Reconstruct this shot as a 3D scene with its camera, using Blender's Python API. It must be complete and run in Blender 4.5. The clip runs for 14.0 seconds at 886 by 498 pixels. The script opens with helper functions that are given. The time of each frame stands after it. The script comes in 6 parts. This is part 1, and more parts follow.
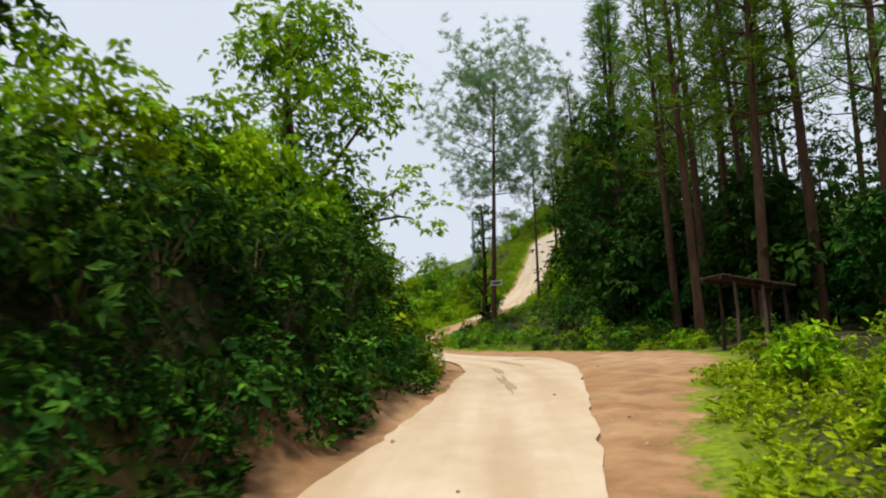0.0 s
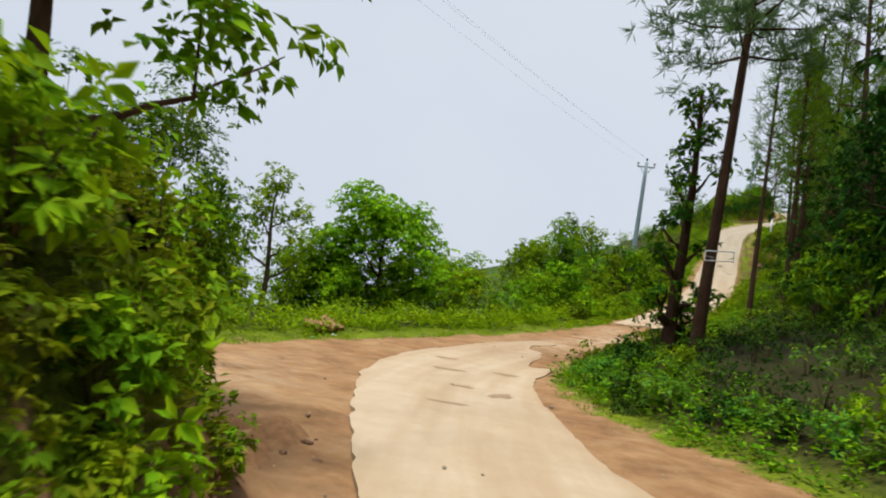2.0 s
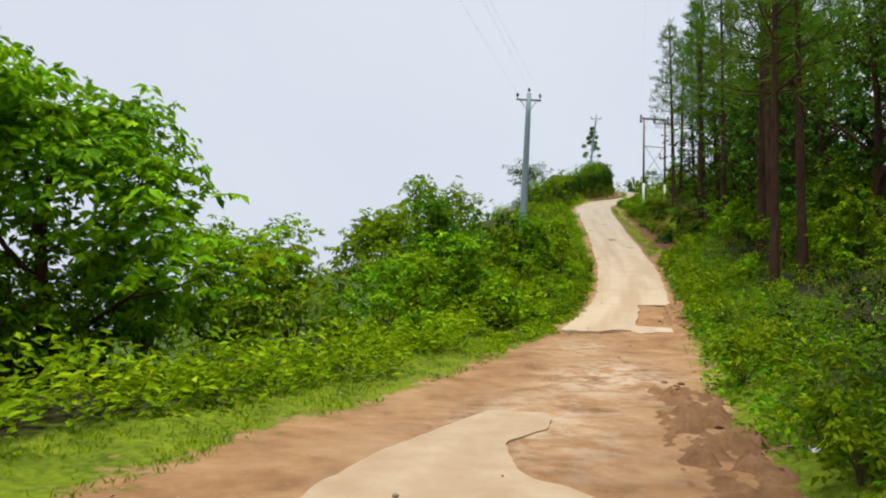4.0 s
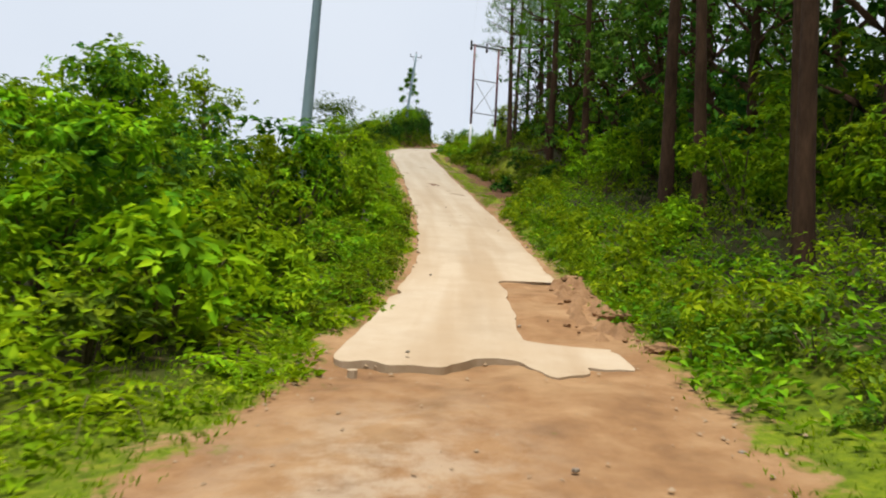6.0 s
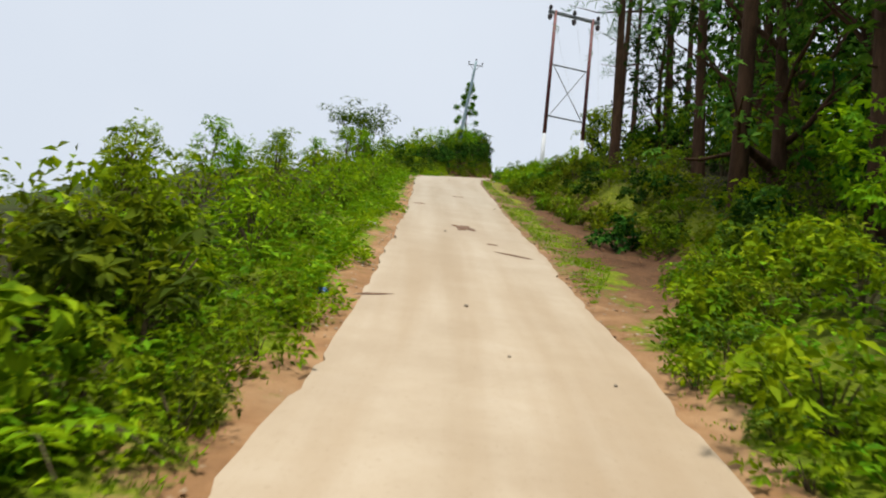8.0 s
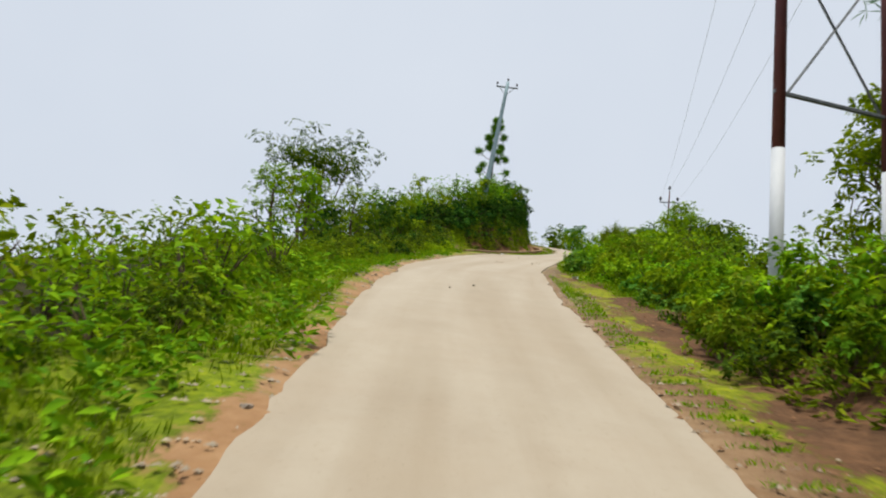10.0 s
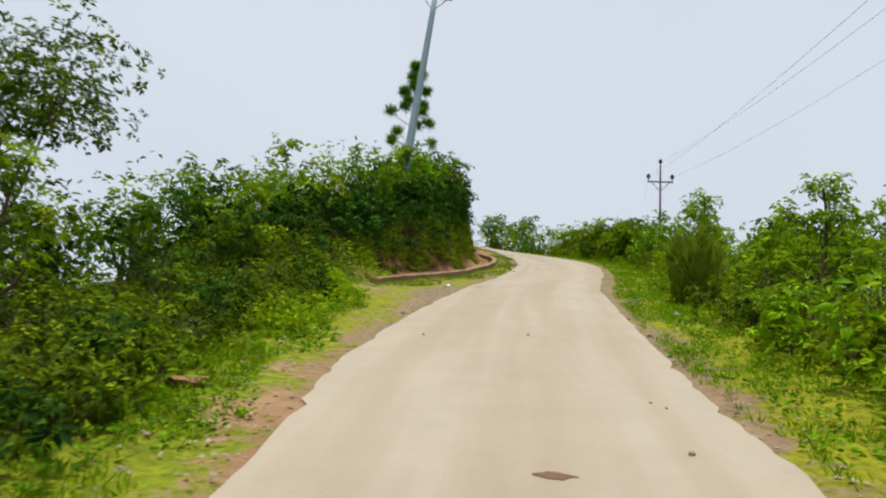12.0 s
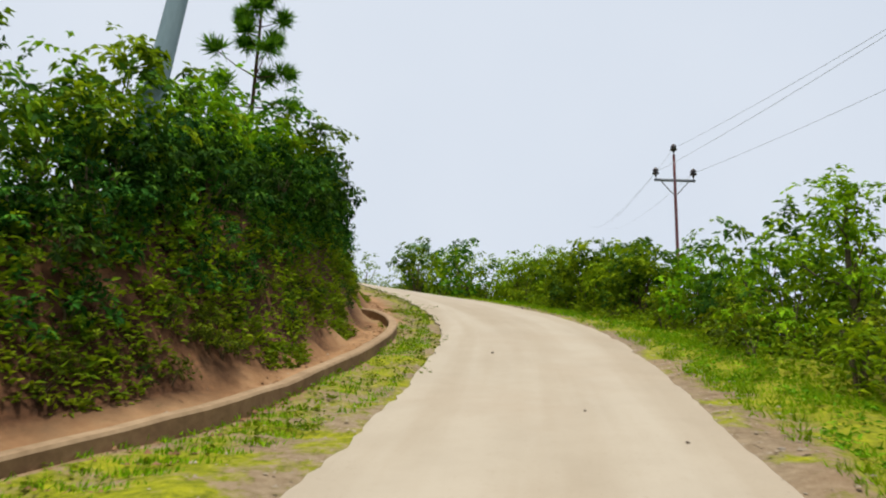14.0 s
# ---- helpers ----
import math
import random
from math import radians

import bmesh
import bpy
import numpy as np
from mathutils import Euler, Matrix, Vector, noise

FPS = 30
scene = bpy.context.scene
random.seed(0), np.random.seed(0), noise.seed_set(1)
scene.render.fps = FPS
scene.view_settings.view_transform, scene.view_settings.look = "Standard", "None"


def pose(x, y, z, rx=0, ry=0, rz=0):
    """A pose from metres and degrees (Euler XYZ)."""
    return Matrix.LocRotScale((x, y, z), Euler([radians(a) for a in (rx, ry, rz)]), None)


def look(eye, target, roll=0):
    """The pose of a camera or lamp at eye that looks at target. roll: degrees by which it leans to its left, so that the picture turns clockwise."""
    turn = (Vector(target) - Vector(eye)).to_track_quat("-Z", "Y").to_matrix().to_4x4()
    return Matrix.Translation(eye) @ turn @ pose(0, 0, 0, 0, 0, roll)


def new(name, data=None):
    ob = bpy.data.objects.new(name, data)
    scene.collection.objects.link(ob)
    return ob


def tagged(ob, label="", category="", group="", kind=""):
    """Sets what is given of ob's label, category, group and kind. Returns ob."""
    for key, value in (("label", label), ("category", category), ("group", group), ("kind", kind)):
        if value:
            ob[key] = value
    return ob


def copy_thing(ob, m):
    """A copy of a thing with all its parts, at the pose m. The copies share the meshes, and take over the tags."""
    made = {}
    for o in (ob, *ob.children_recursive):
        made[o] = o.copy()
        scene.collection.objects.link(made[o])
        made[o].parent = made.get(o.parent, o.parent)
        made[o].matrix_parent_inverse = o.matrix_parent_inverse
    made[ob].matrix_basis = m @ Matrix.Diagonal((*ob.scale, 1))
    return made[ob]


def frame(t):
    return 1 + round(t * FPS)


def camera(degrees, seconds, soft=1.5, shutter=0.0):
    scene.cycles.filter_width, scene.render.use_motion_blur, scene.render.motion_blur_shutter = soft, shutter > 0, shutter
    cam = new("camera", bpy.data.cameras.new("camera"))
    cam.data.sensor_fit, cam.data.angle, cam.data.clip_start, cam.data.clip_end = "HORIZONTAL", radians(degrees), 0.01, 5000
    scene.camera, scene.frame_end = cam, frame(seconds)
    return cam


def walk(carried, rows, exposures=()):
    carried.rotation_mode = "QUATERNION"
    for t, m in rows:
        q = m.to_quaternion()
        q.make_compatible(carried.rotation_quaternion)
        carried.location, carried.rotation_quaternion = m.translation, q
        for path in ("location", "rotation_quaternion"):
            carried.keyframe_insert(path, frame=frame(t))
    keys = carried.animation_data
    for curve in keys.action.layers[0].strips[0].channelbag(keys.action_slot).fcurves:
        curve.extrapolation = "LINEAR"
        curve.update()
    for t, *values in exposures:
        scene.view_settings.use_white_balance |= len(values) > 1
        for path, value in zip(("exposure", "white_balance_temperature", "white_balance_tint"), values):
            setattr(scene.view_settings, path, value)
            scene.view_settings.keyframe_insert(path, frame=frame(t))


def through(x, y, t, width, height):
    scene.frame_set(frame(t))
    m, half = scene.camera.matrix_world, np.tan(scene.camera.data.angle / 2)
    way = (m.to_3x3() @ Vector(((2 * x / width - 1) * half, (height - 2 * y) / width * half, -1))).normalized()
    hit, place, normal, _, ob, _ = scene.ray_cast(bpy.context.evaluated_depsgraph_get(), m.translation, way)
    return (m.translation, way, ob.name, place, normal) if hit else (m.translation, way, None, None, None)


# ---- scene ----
cam = camera(62.0, 14.0, 2.0, 0.1)
PATH = [
    (0, (0.016, 0.01, 1.652), (-0.139, 1.989, 1.894), -2.5),
    (0.5, (-0.044, 6.572, 2.08), (-0.072, 8.561, 2.287), 3.6),
    (1, (-0.084, 13.506, 2.415), (-0.269, 15.489, 2.596), 7.4),
    (1.5, (-0.864, 20.091, 2.624), (-1.232, 22.049, 2.791), 8.4),
    (2, (-2.295, 26.045, 2.529), (-2.817, 27.969, 2.692), 8.5),
    (2.5, (-3.784, 31.714, 2.548), (-4.331, 33.633, 2.68), 6.7),
    (3, (-5.058, 36.791, 2.602), (-5.551, 38.72, 2.783), 6.0),
    (3.5, (-5.893, 41.386, 2.696), (-6.223, 43.347, 2.904), 4.5),
    (4, (-6.229, 44.385, 2.813), (-6.267, 46.371, 3.052), 2.3),
    (4.2, (-6.281, 45.296, 2.842), (-6.26, 47.284, 3.059), 2.4),
    (6.3, (-3.19, 60.143, 4.106), (-2.623, 62.054, 4.262), 3.5),
    (6.5, (-2.596, 61.865, 4.41), (-1.985, 63.758, 4.612), 3.5),
    (7, (-1.124, 66.88, 5.244), (-0.633, 68.787, 5.593), 5.1),
    (7.5, (0.133, 71.917, 6.114), (0.503, 73.878, 6.246), 4.6),
    (8, (1.268, 77.191, 7.183), (1.561, 79.154, 7.428), 6.3),
    (8.5, (2.259, 82.484, 8.344), (2.543, 84.429, 8.712), 5.5),
    (8.7, (2.627, 84.699, 8.853), (2.857, 86.644, 9.257), 6.6),
    (10.8, (5.392, 109.209, 15.738), (5.607, 111.157, 16.136), 6.4),
    (11, (5.588, 111.009, 16.23), (5.84, 112.961, 16.582), 5.1),
    (11.5, (6.134, 115.213, 17.294), (6.472, 117.137, 17.722), 3.1),
    (12, (7.134, 119.473, 18.365), (7.6, 121.379, 18.753), 3.4),
    (12.5, (8.612, 123.594, 19.384), (9.228, 125.478, 19.651), 2.5),
    (13, (10.174, 127.705, 20.418), (10.805, 129.567, 20.78), 3.0),
    (13.5, (11.6, 131.794, 21.485), (12.277, 133.627, 21.914), 2.3),
    (14, (13.14, 135.894, 22.394), (13.772, 137.73, 22.87), 1.8),
]
walk(cam, [(t, look(eye, target, roll)) for t, eye, target, roll in PATH], [(0, 0.02), (0.4, 0.1), (1.2, 0.05), (2.0, -0.1), (2.5, -0.16), (3.2, -0.06), (4.2, -0.04), (6.5, 0.06), (8.0, 0.0), (8.7, -0.06), (11.0, -0.1), (12.5, -0.11), (13.5, -0.06), (14, -0.03)])

# ---- world, sun ----
SUN_EL, SUN_AZ = radians(79), radians(190)
world = bpy.data.worlds.new("overcast_world")
scene.world = world
world.use_nodes = True
wn, wl = world.node_tree.nodes, world.node_tree.links
sky = wn.new("ShaderNodeTexSky")
sky.sky_type, sky.sun_disc = "NISHITA", False
sky.sun_elevation, sky.sun_rotation = SUN_EL, SUN_AZ
sky.air_density, sky.dust_density, sky.ozone_density = 1.0, 6.0, 1.0
cloud = wn.new("ShaderNodeTexNoise")
cloud.inputs["Scale"].default_value, cloud.inputs["Detail"].default_value = 1.6, 4.0
cloud_ramp = wn.new("ShaderNodeValToRGB")
cloud_ramp.color_ramp.elements[0].position, cloud_ramp.color_ramp.elements[1].position = 0.3, 0.75
cloud_ramp.color_ramp.elements[0].color = (7.4, 8.15, 9.3, 1)
cloud_ramp.color_ramp.elements[1].color = (8.3, 8.95, 9.9, 1)
sky_mix = wn.new("ShaderNodeMix")
sky_mix.data_type = "RGBA"
sky_mix.inputs["Factor"].default_value = 0.93
wl.new(cloud.outputs["Fac"], cloud_ramp.inputs["Fac"])
wl.new(sky.outputs["Color"], sky_mix.inputs["A"])
wl.new(cloud_ramp.outputs["Color"], sky_mix.inputs["B"])
wl.new(sky_mix.outputs["Result"], wn["Background"].inputs["Color"])
wn["Background"].inputs["Strength"].default_value = 0.095

sun = new("sun", bpy.data.lights.new("sun", "SUN"))
sun.data.energy, sun.data.angle, sun.data.color = 5.0, radians(12), (1.0, 0.96, 0.84)
sun.matrix_world = look((0, 0, 60), (-60 * math.sin(SUN_AZ) / math.tan(SUN_EL), -60 * math.cos(SUN_AZ) / math.tan(SUN_EL), 0))

# ---- materials ----
def material(name):
    m = bpy.data.materials.new(name)
    m.use_nodes = True
    return m, m.node_tree.nodes, m.node_tree.links, m.node_tree.nodes["Principled BSDF"]


def noise_node(nodes, links, scale, detail=5.0, vector=None, rough=0.6):
    n = nodes.new("ShaderNodeTexNoise")
    n.inputs["Scale"].default_value, n.inputs["Detail"].default_value, n.inputs["Roughness"].default_value = scale, detail, rough
    if vector:
        links.new(vector, n.inputs["Vector"])
    return n.outputs["Fac"]


def ramp_node(nodes, links, fac, *stops):
    r = nodes.new("ShaderNodeValToRGB")
    while len(r.color_ramp.elements) < len(stops):
        r.color_ramp.elements.new(0.5)
    for e, (p, c) in zip(r.color_ramp.elements, stops):
        e.position, e.color = p, (*c, 1)
    links.new(fac, r.inputs["Fac"])
    return r.outputs["Color"]


def mix_node(nodes, links, fac, a, b, blend="MIX"):
    m = nodes.new("ShaderNodeMix")
    m.data_type, m.blend_type = "RGBA", blend
    for socket, value in (("Factor", fac), ("A", a), ("B", b)):
        if isinstance(value, (int, float)):
            m.inputs[socket].default_value = value
        elif isinstance(value, tuple):
            m.inputs[socket].default_value = (*value, 1)
        else:
            links.new(value, m.inputs[socket])
    return m.outputs["Result"]


def math_node(nodes, links, op, a, b=0.5, clamp=False):
    m = nodes.new("ShaderNodeMath")
    m.operation, m.use_clamp = op, clamp
    for i, value in enumerate((a, b)):
        if isinstance(value, (int, float)):
            m.inputs[i].default_value = value
        else:
            links.new(value, m.inputs[i])
    return m.outputs["Value"]


def bump_node(nodes, links, height, strength, distance, bsdf):
    b = nodes.new("ShaderNodeBump")
    b.inputs["Strength"].default_value, b.inputs["Distance"].default_value = strength, distance
    links.new(height, b.inputs["Height"])
    links.new(b.outputs["Normal"], bsdf.inputs["Normal"])


def place_vector(nodes):
    return nodes.new("ShaderNodeNewGeometry").outputs["Position"]


def leaf_material(name, dark, mid, light, through=0.35, rough=0.72, gloss=0.05):
    """Leaves that differ one by one, and plant by plant."""
    m, nodes, links, bsdf = material(name)
    island = nodes.new("ShaderNodeNewGeometry").outputs["Random Per Island"]
    each = nodes.new("ShaderNodeObjectInfo").outputs["Random"]
    sprig = nodes.new("ShaderNodeMapRange")
    sprig.inputs["From Min"].default_value, sprig.inputs["From Max"].default_value = 0.3, 0.7
    links.new(noise_node(nodes, links, 3.2, 2.0, place_vector(nodes), 0.5), sprig.inputs["Value"])
    fac = math_node(nodes, links, "MULTIPLY_ADD", sprig.outputs["Result"], 0.6)
    links.new(math_node(nodes, links, "MULTIPLY", island, 0.4), fac.node.inputs[2])
    color = ramp_node(nodes, links, fac, (0.0, dark), (0.5, mid), (1.0, light))
    shift = nodes.new("ShaderNodeHueSaturation")
    links.new(math_node(nodes, links, "MULTIPLY_ADD", each, 0.05), shift.inputs["Hue"])
    shift.inputs["Hue"].links[0].from_node.inputs[2].default_value = 0.468
    links.new(math_node(nodes, links, "MULTIPLY_ADD", each, 0.5), shift.inputs["Value"])
    shift.inputs["Value"].links[0].from_node.inputs[2].default_value = 0.75
    links.new(color, shift.inputs["Color"])
    patch = noise_node(nodes, links, 0.7, 3.0, place_vector(nodes))
    tint = mix_node(nodes, links, math_node(nodes, links, "MULTIPLY", patch, 0.12), shift.outputs["Color"], light, "MIX")
    links.new(tint, bsdf.inputs["Base Color"])
    bsdf.inputs["Roughness"].default_value = rough
    bsdf.inputs["Specular IOR Level"].default_value = gloss
    glow = nodes.new("ShaderNodeBsdfTranslucent")
    links.new(mix_node(nodes, links, 0.3, tint, (light[0] * 1.3, light[1] * 1.2, light[2])), glow.inputs["Color"])
    both = nodes.new("ShaderNodeMixShader")
    both.inputs["Fac"].default_value = through
    links.new(bsdf.outputs["BSDF"], both.inputs[1])
    links.new(glow.outputs["BSDF"], both.inputs[2])
    links.new(both.outputs["Shader"], nodes["Material Output"].inputs["Surface"])
    return m


def plain_material(name, low, high, scale=8.0, rough=0.7, metal=0.0, bump=0.3, stretch=(1, 1, 1), depth=0.01):
    m, nodes, links, bsdf = material(name)
    coord = nodes.new("ShaderNodeTexCoord").outputs["Object"]
    mapping = nodes.new("ShaderNodeMapping")
    mapping.inputs["Scale"].default_value = stretch
    links.new(coord, mapping.inputs["Vector"])
    fine = noise_node(nodes, links, scale, 7.0, mapping.outputs["Vector"], 0.7)
    broad = noise_node(nodes, links, scale * 0.17, 3.0, mapping.outputs["Vector"])
    fac = math_node(nodes, links, "MULTIPLY_ADD", fine, 0.6)
    links.new(math_node(nodes, links, "MULTIPLY", broad, 0.4), fac.node.inputs[2])
    links.new(ramp_node(nodes, links, fac, (0.3, low), (0.7, high)), bsdf.inputs["Base Color"])
    bsdf.inputs["Roughness"].default_value, bsdf.inputs["Metallic"].default_value = rough, metal
    bsdf.inputs["Specular IOR Level"].default_value = 0.12 if rough >= 0.8 else 0.4
    bump_node(nodes, links, fine, bump, depth, bsdf)
    return m


LEAF_BRIGHT = leaf_material("leaf_bright", (0.022, 0.08, 0.002), (0.13, 0.29, 0.004), (0.40, 0.56, 0.010), 0.3)
LEAF_MID = leaf_material("leaf_mid", (0.010, 0.042, 0.002), (0.072, 0.18, 0.004), (0.28, 0.43, 0.009), 0.26)
LEAF_DARK = leaf_material("leaf_dark", (0.004, 0.022, 0.004), (0.025, 0.09, 0.009), (0.12, 0.25, 0.016), 0.22)
# Near-black leaf colour that carries the shade of forest and banks.
LEAF_SHADE_TINT = leaf_material("leaf_shade_tint", (0.00352, 0.018, 0.003), (0.01056, 0.042, 0.005), (0.02992, 0.085, 0.006), 0.16, 0.8, 0.05)
LEAF_DUSK = leaf_material("leaf_dull_olive", (0.01408, 0.032, 0.004), (0.0396, 0.075, 0.006), (0.0968, 0.14, 0.01), 0.25)
LEAF_OLIVE = leaf_material("leaf_olive", (0.018, 0.040, 0.003), (0.085, 0.15, 0.005), (0.26, 0.33, 0.01), 0.28)
LEAF_COOL = leaf_material("leaf_cool", (0.009, 0.052, 0.007), (0.062, 0.19, 0.02), (0.22, 0.43, 0.05), 0.26)
# Far-tree leaves with the haze put into their colour.
LEAF_HAZED = leaf_material("leaf_hazed", (0.1056, 0.2, 0.11), (0.1672, 0.28, 0.17), (0.2464, 0.36, 0.24), 0.4)
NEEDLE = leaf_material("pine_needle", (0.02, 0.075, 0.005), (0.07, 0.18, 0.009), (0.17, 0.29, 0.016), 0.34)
# Needles paled and greyed to stand for mist over the pines.
NEEDLE_HAZED = leaf_material("pine_needle_hazed", (0.06, 0.16, 0.06), (0.13, 0.27, 0.11), (0.24, 0.40, 0.18), 0.4)
NEEDLE_HAZED_GREY = leaf_material("pine_needle_hazed_grey", (0.088, 0.19, 0.12), (0.1496, 0.27, 0.17), (0.22, 0.34, 0.22), 0.4)
TALL_GRASS = leaf_material("tall_grass", (0.09, 0.13, 0.008), (0.20, 0.26, 0.016), (0.34, 0.39, 0.04), 0.5)
GRASS = leaf_material("grass_blade", (0.055, 0.13, 0.002), (0.14, 0.27, 0.003), (0.30, 0.40, 0.006), 0.35, 0.65)
BARK = plain_material("bark", (0.018, 0.010, 0.006), (0.105, 0.058, 0.034), 9.0, 0.95, 0.0, 0.9, (1, 1, 0.25), 0.03)
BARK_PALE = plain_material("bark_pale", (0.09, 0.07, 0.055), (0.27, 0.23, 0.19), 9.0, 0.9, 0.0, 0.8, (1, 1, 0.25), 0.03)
TWIG = plain_material("twig", (0.05, 0.035, 0.02), (0.14, 0.11, 0.06), 14.0, 0.9, 0.0, 0.4)
CONCRETE_POLE = plain_material("pole_concrete", (0.14, 0.20, 0.23), (0.26, 0.34, 0.38), 5.0, 0.8, 0.0, 0.3, (1, 1, 0.3))
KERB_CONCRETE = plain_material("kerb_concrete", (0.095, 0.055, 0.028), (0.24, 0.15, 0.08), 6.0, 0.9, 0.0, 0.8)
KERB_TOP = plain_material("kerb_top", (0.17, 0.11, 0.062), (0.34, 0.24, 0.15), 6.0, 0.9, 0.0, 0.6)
MARKER = plain_material("marker_concrete", (0.17, 0.14, 0.10), (0.40, 0.34, 0.27), 6.0, 0.9, 0.0, 0.6)
STEEL_GREY = plain_material("steel_grey", (0.10, 0.11, 0.12), (0.25, 0.26, 0.28), 12.0, 0.55, 0.6, 0.2)
RED_PAINT = plain_material("oxide_red_paint", (0.075, 0.02, 0.024), (0.17, 0.045, 0.042), 8.0, 0.6, 0.1, 0.2, (1, 1, 0.3))
PALE_PAINT = plain_material("weathered_white_paint", (0.42, 0.44, 0.48), (0.62, 0.64, 0.68), 6.0, 0.7, 0.0, 0.2, (1, 1, 0.3))
PORCELAIN = plain_material("brown_porcelain", (0.02, 0.014, 0.016), (0.055, 0.035, 0.032), 10.0, 0.3, 0.0, 0.1)
WIRE = plain_material("wire", (0.45, 0.46, 0.48), (0.6, 0.61, 0.63), 10.0, 0.5, 0.5, 0.1)
OLD_WOOD = plain_material("old_wood", (0.05, 0.034, 0.024), (0.19, 0.14, 0.10), 8.0, 0.9, 0.0, 0.7, (1, 1, 0.2))
DARK_WOOD = plain_material("dark_wood", (0.016, 0.011, 0.009), (0.075, 0.052, 0.040), 8.0, 0.9, 0.0, 0.7, (1, 1, 0.2))
WHITE_WIRE = plain_material("white_wire", (0.5, 0.5, 0.5), (0.75, 0.75, 0.75), 8.0, 0.6)
STONE = plain_material("grey_brown_stone", (0.13, 0.105, 0.08), (0.32, 0.27, 0.22), 7.0, 0.9, 0.0, 0.7)
GRIT = plain_material("loose_grit", (0.13, 0.10, 0.07), (0.36, 0.30, 0.225), 3.0, 0.9, 0.0, 0.5)
MUD = plain_material("wet_mud", (0.065, 0.03, 0.014), (0.19, 0.10, 0.052), 7.0, 0.75, 0.0, 0.9, (1, 1, 1), 0.03)
DRY_MUD = plain_material("dry_mud", (0.22, 0.145, 0.085), (0.34, 0.25, 0.165), 7.0, 0.9, 0.0, 0.5)
WET_SOIL = plain_material("wet_soil", (0.10, 0.048, 0.022), (0.27, 0.15, 0.075), 6.0, 0.8, 0.0, 0.9, (1, 1, 1), 0.04)
CLAY = plain_material("churned_clay", (0.15, 0.075, 0.034), (0.34, 0.20, 0.105), 5.0, 0.85, 0.0, 0.9, (1, 1, 1), 0.04)
BRICK_RUBBLE = plain_material("broken_brick", (0.25, 0.11, 0.06), (0.5, 0.3, 0.19), 8.0, 0.9, 0.0, 0.6)
LITTER_WHITE = plain_material("litter_white", (0.5, 0.5, 0.5), (0.8, 0.8, 0.8), 5.0, 0.5)
LITTER_BLUE = plain_material("litter_blue", (0.03, 0.12, 0.45), (0.10, 0.28, 0.7), 5.0, 0.4)
LITTER_GREEN = plain_material("litter_green", (0.03, 0.3, 0.16), (0.12, 0.5, 0.3), 5.0, 0.4)


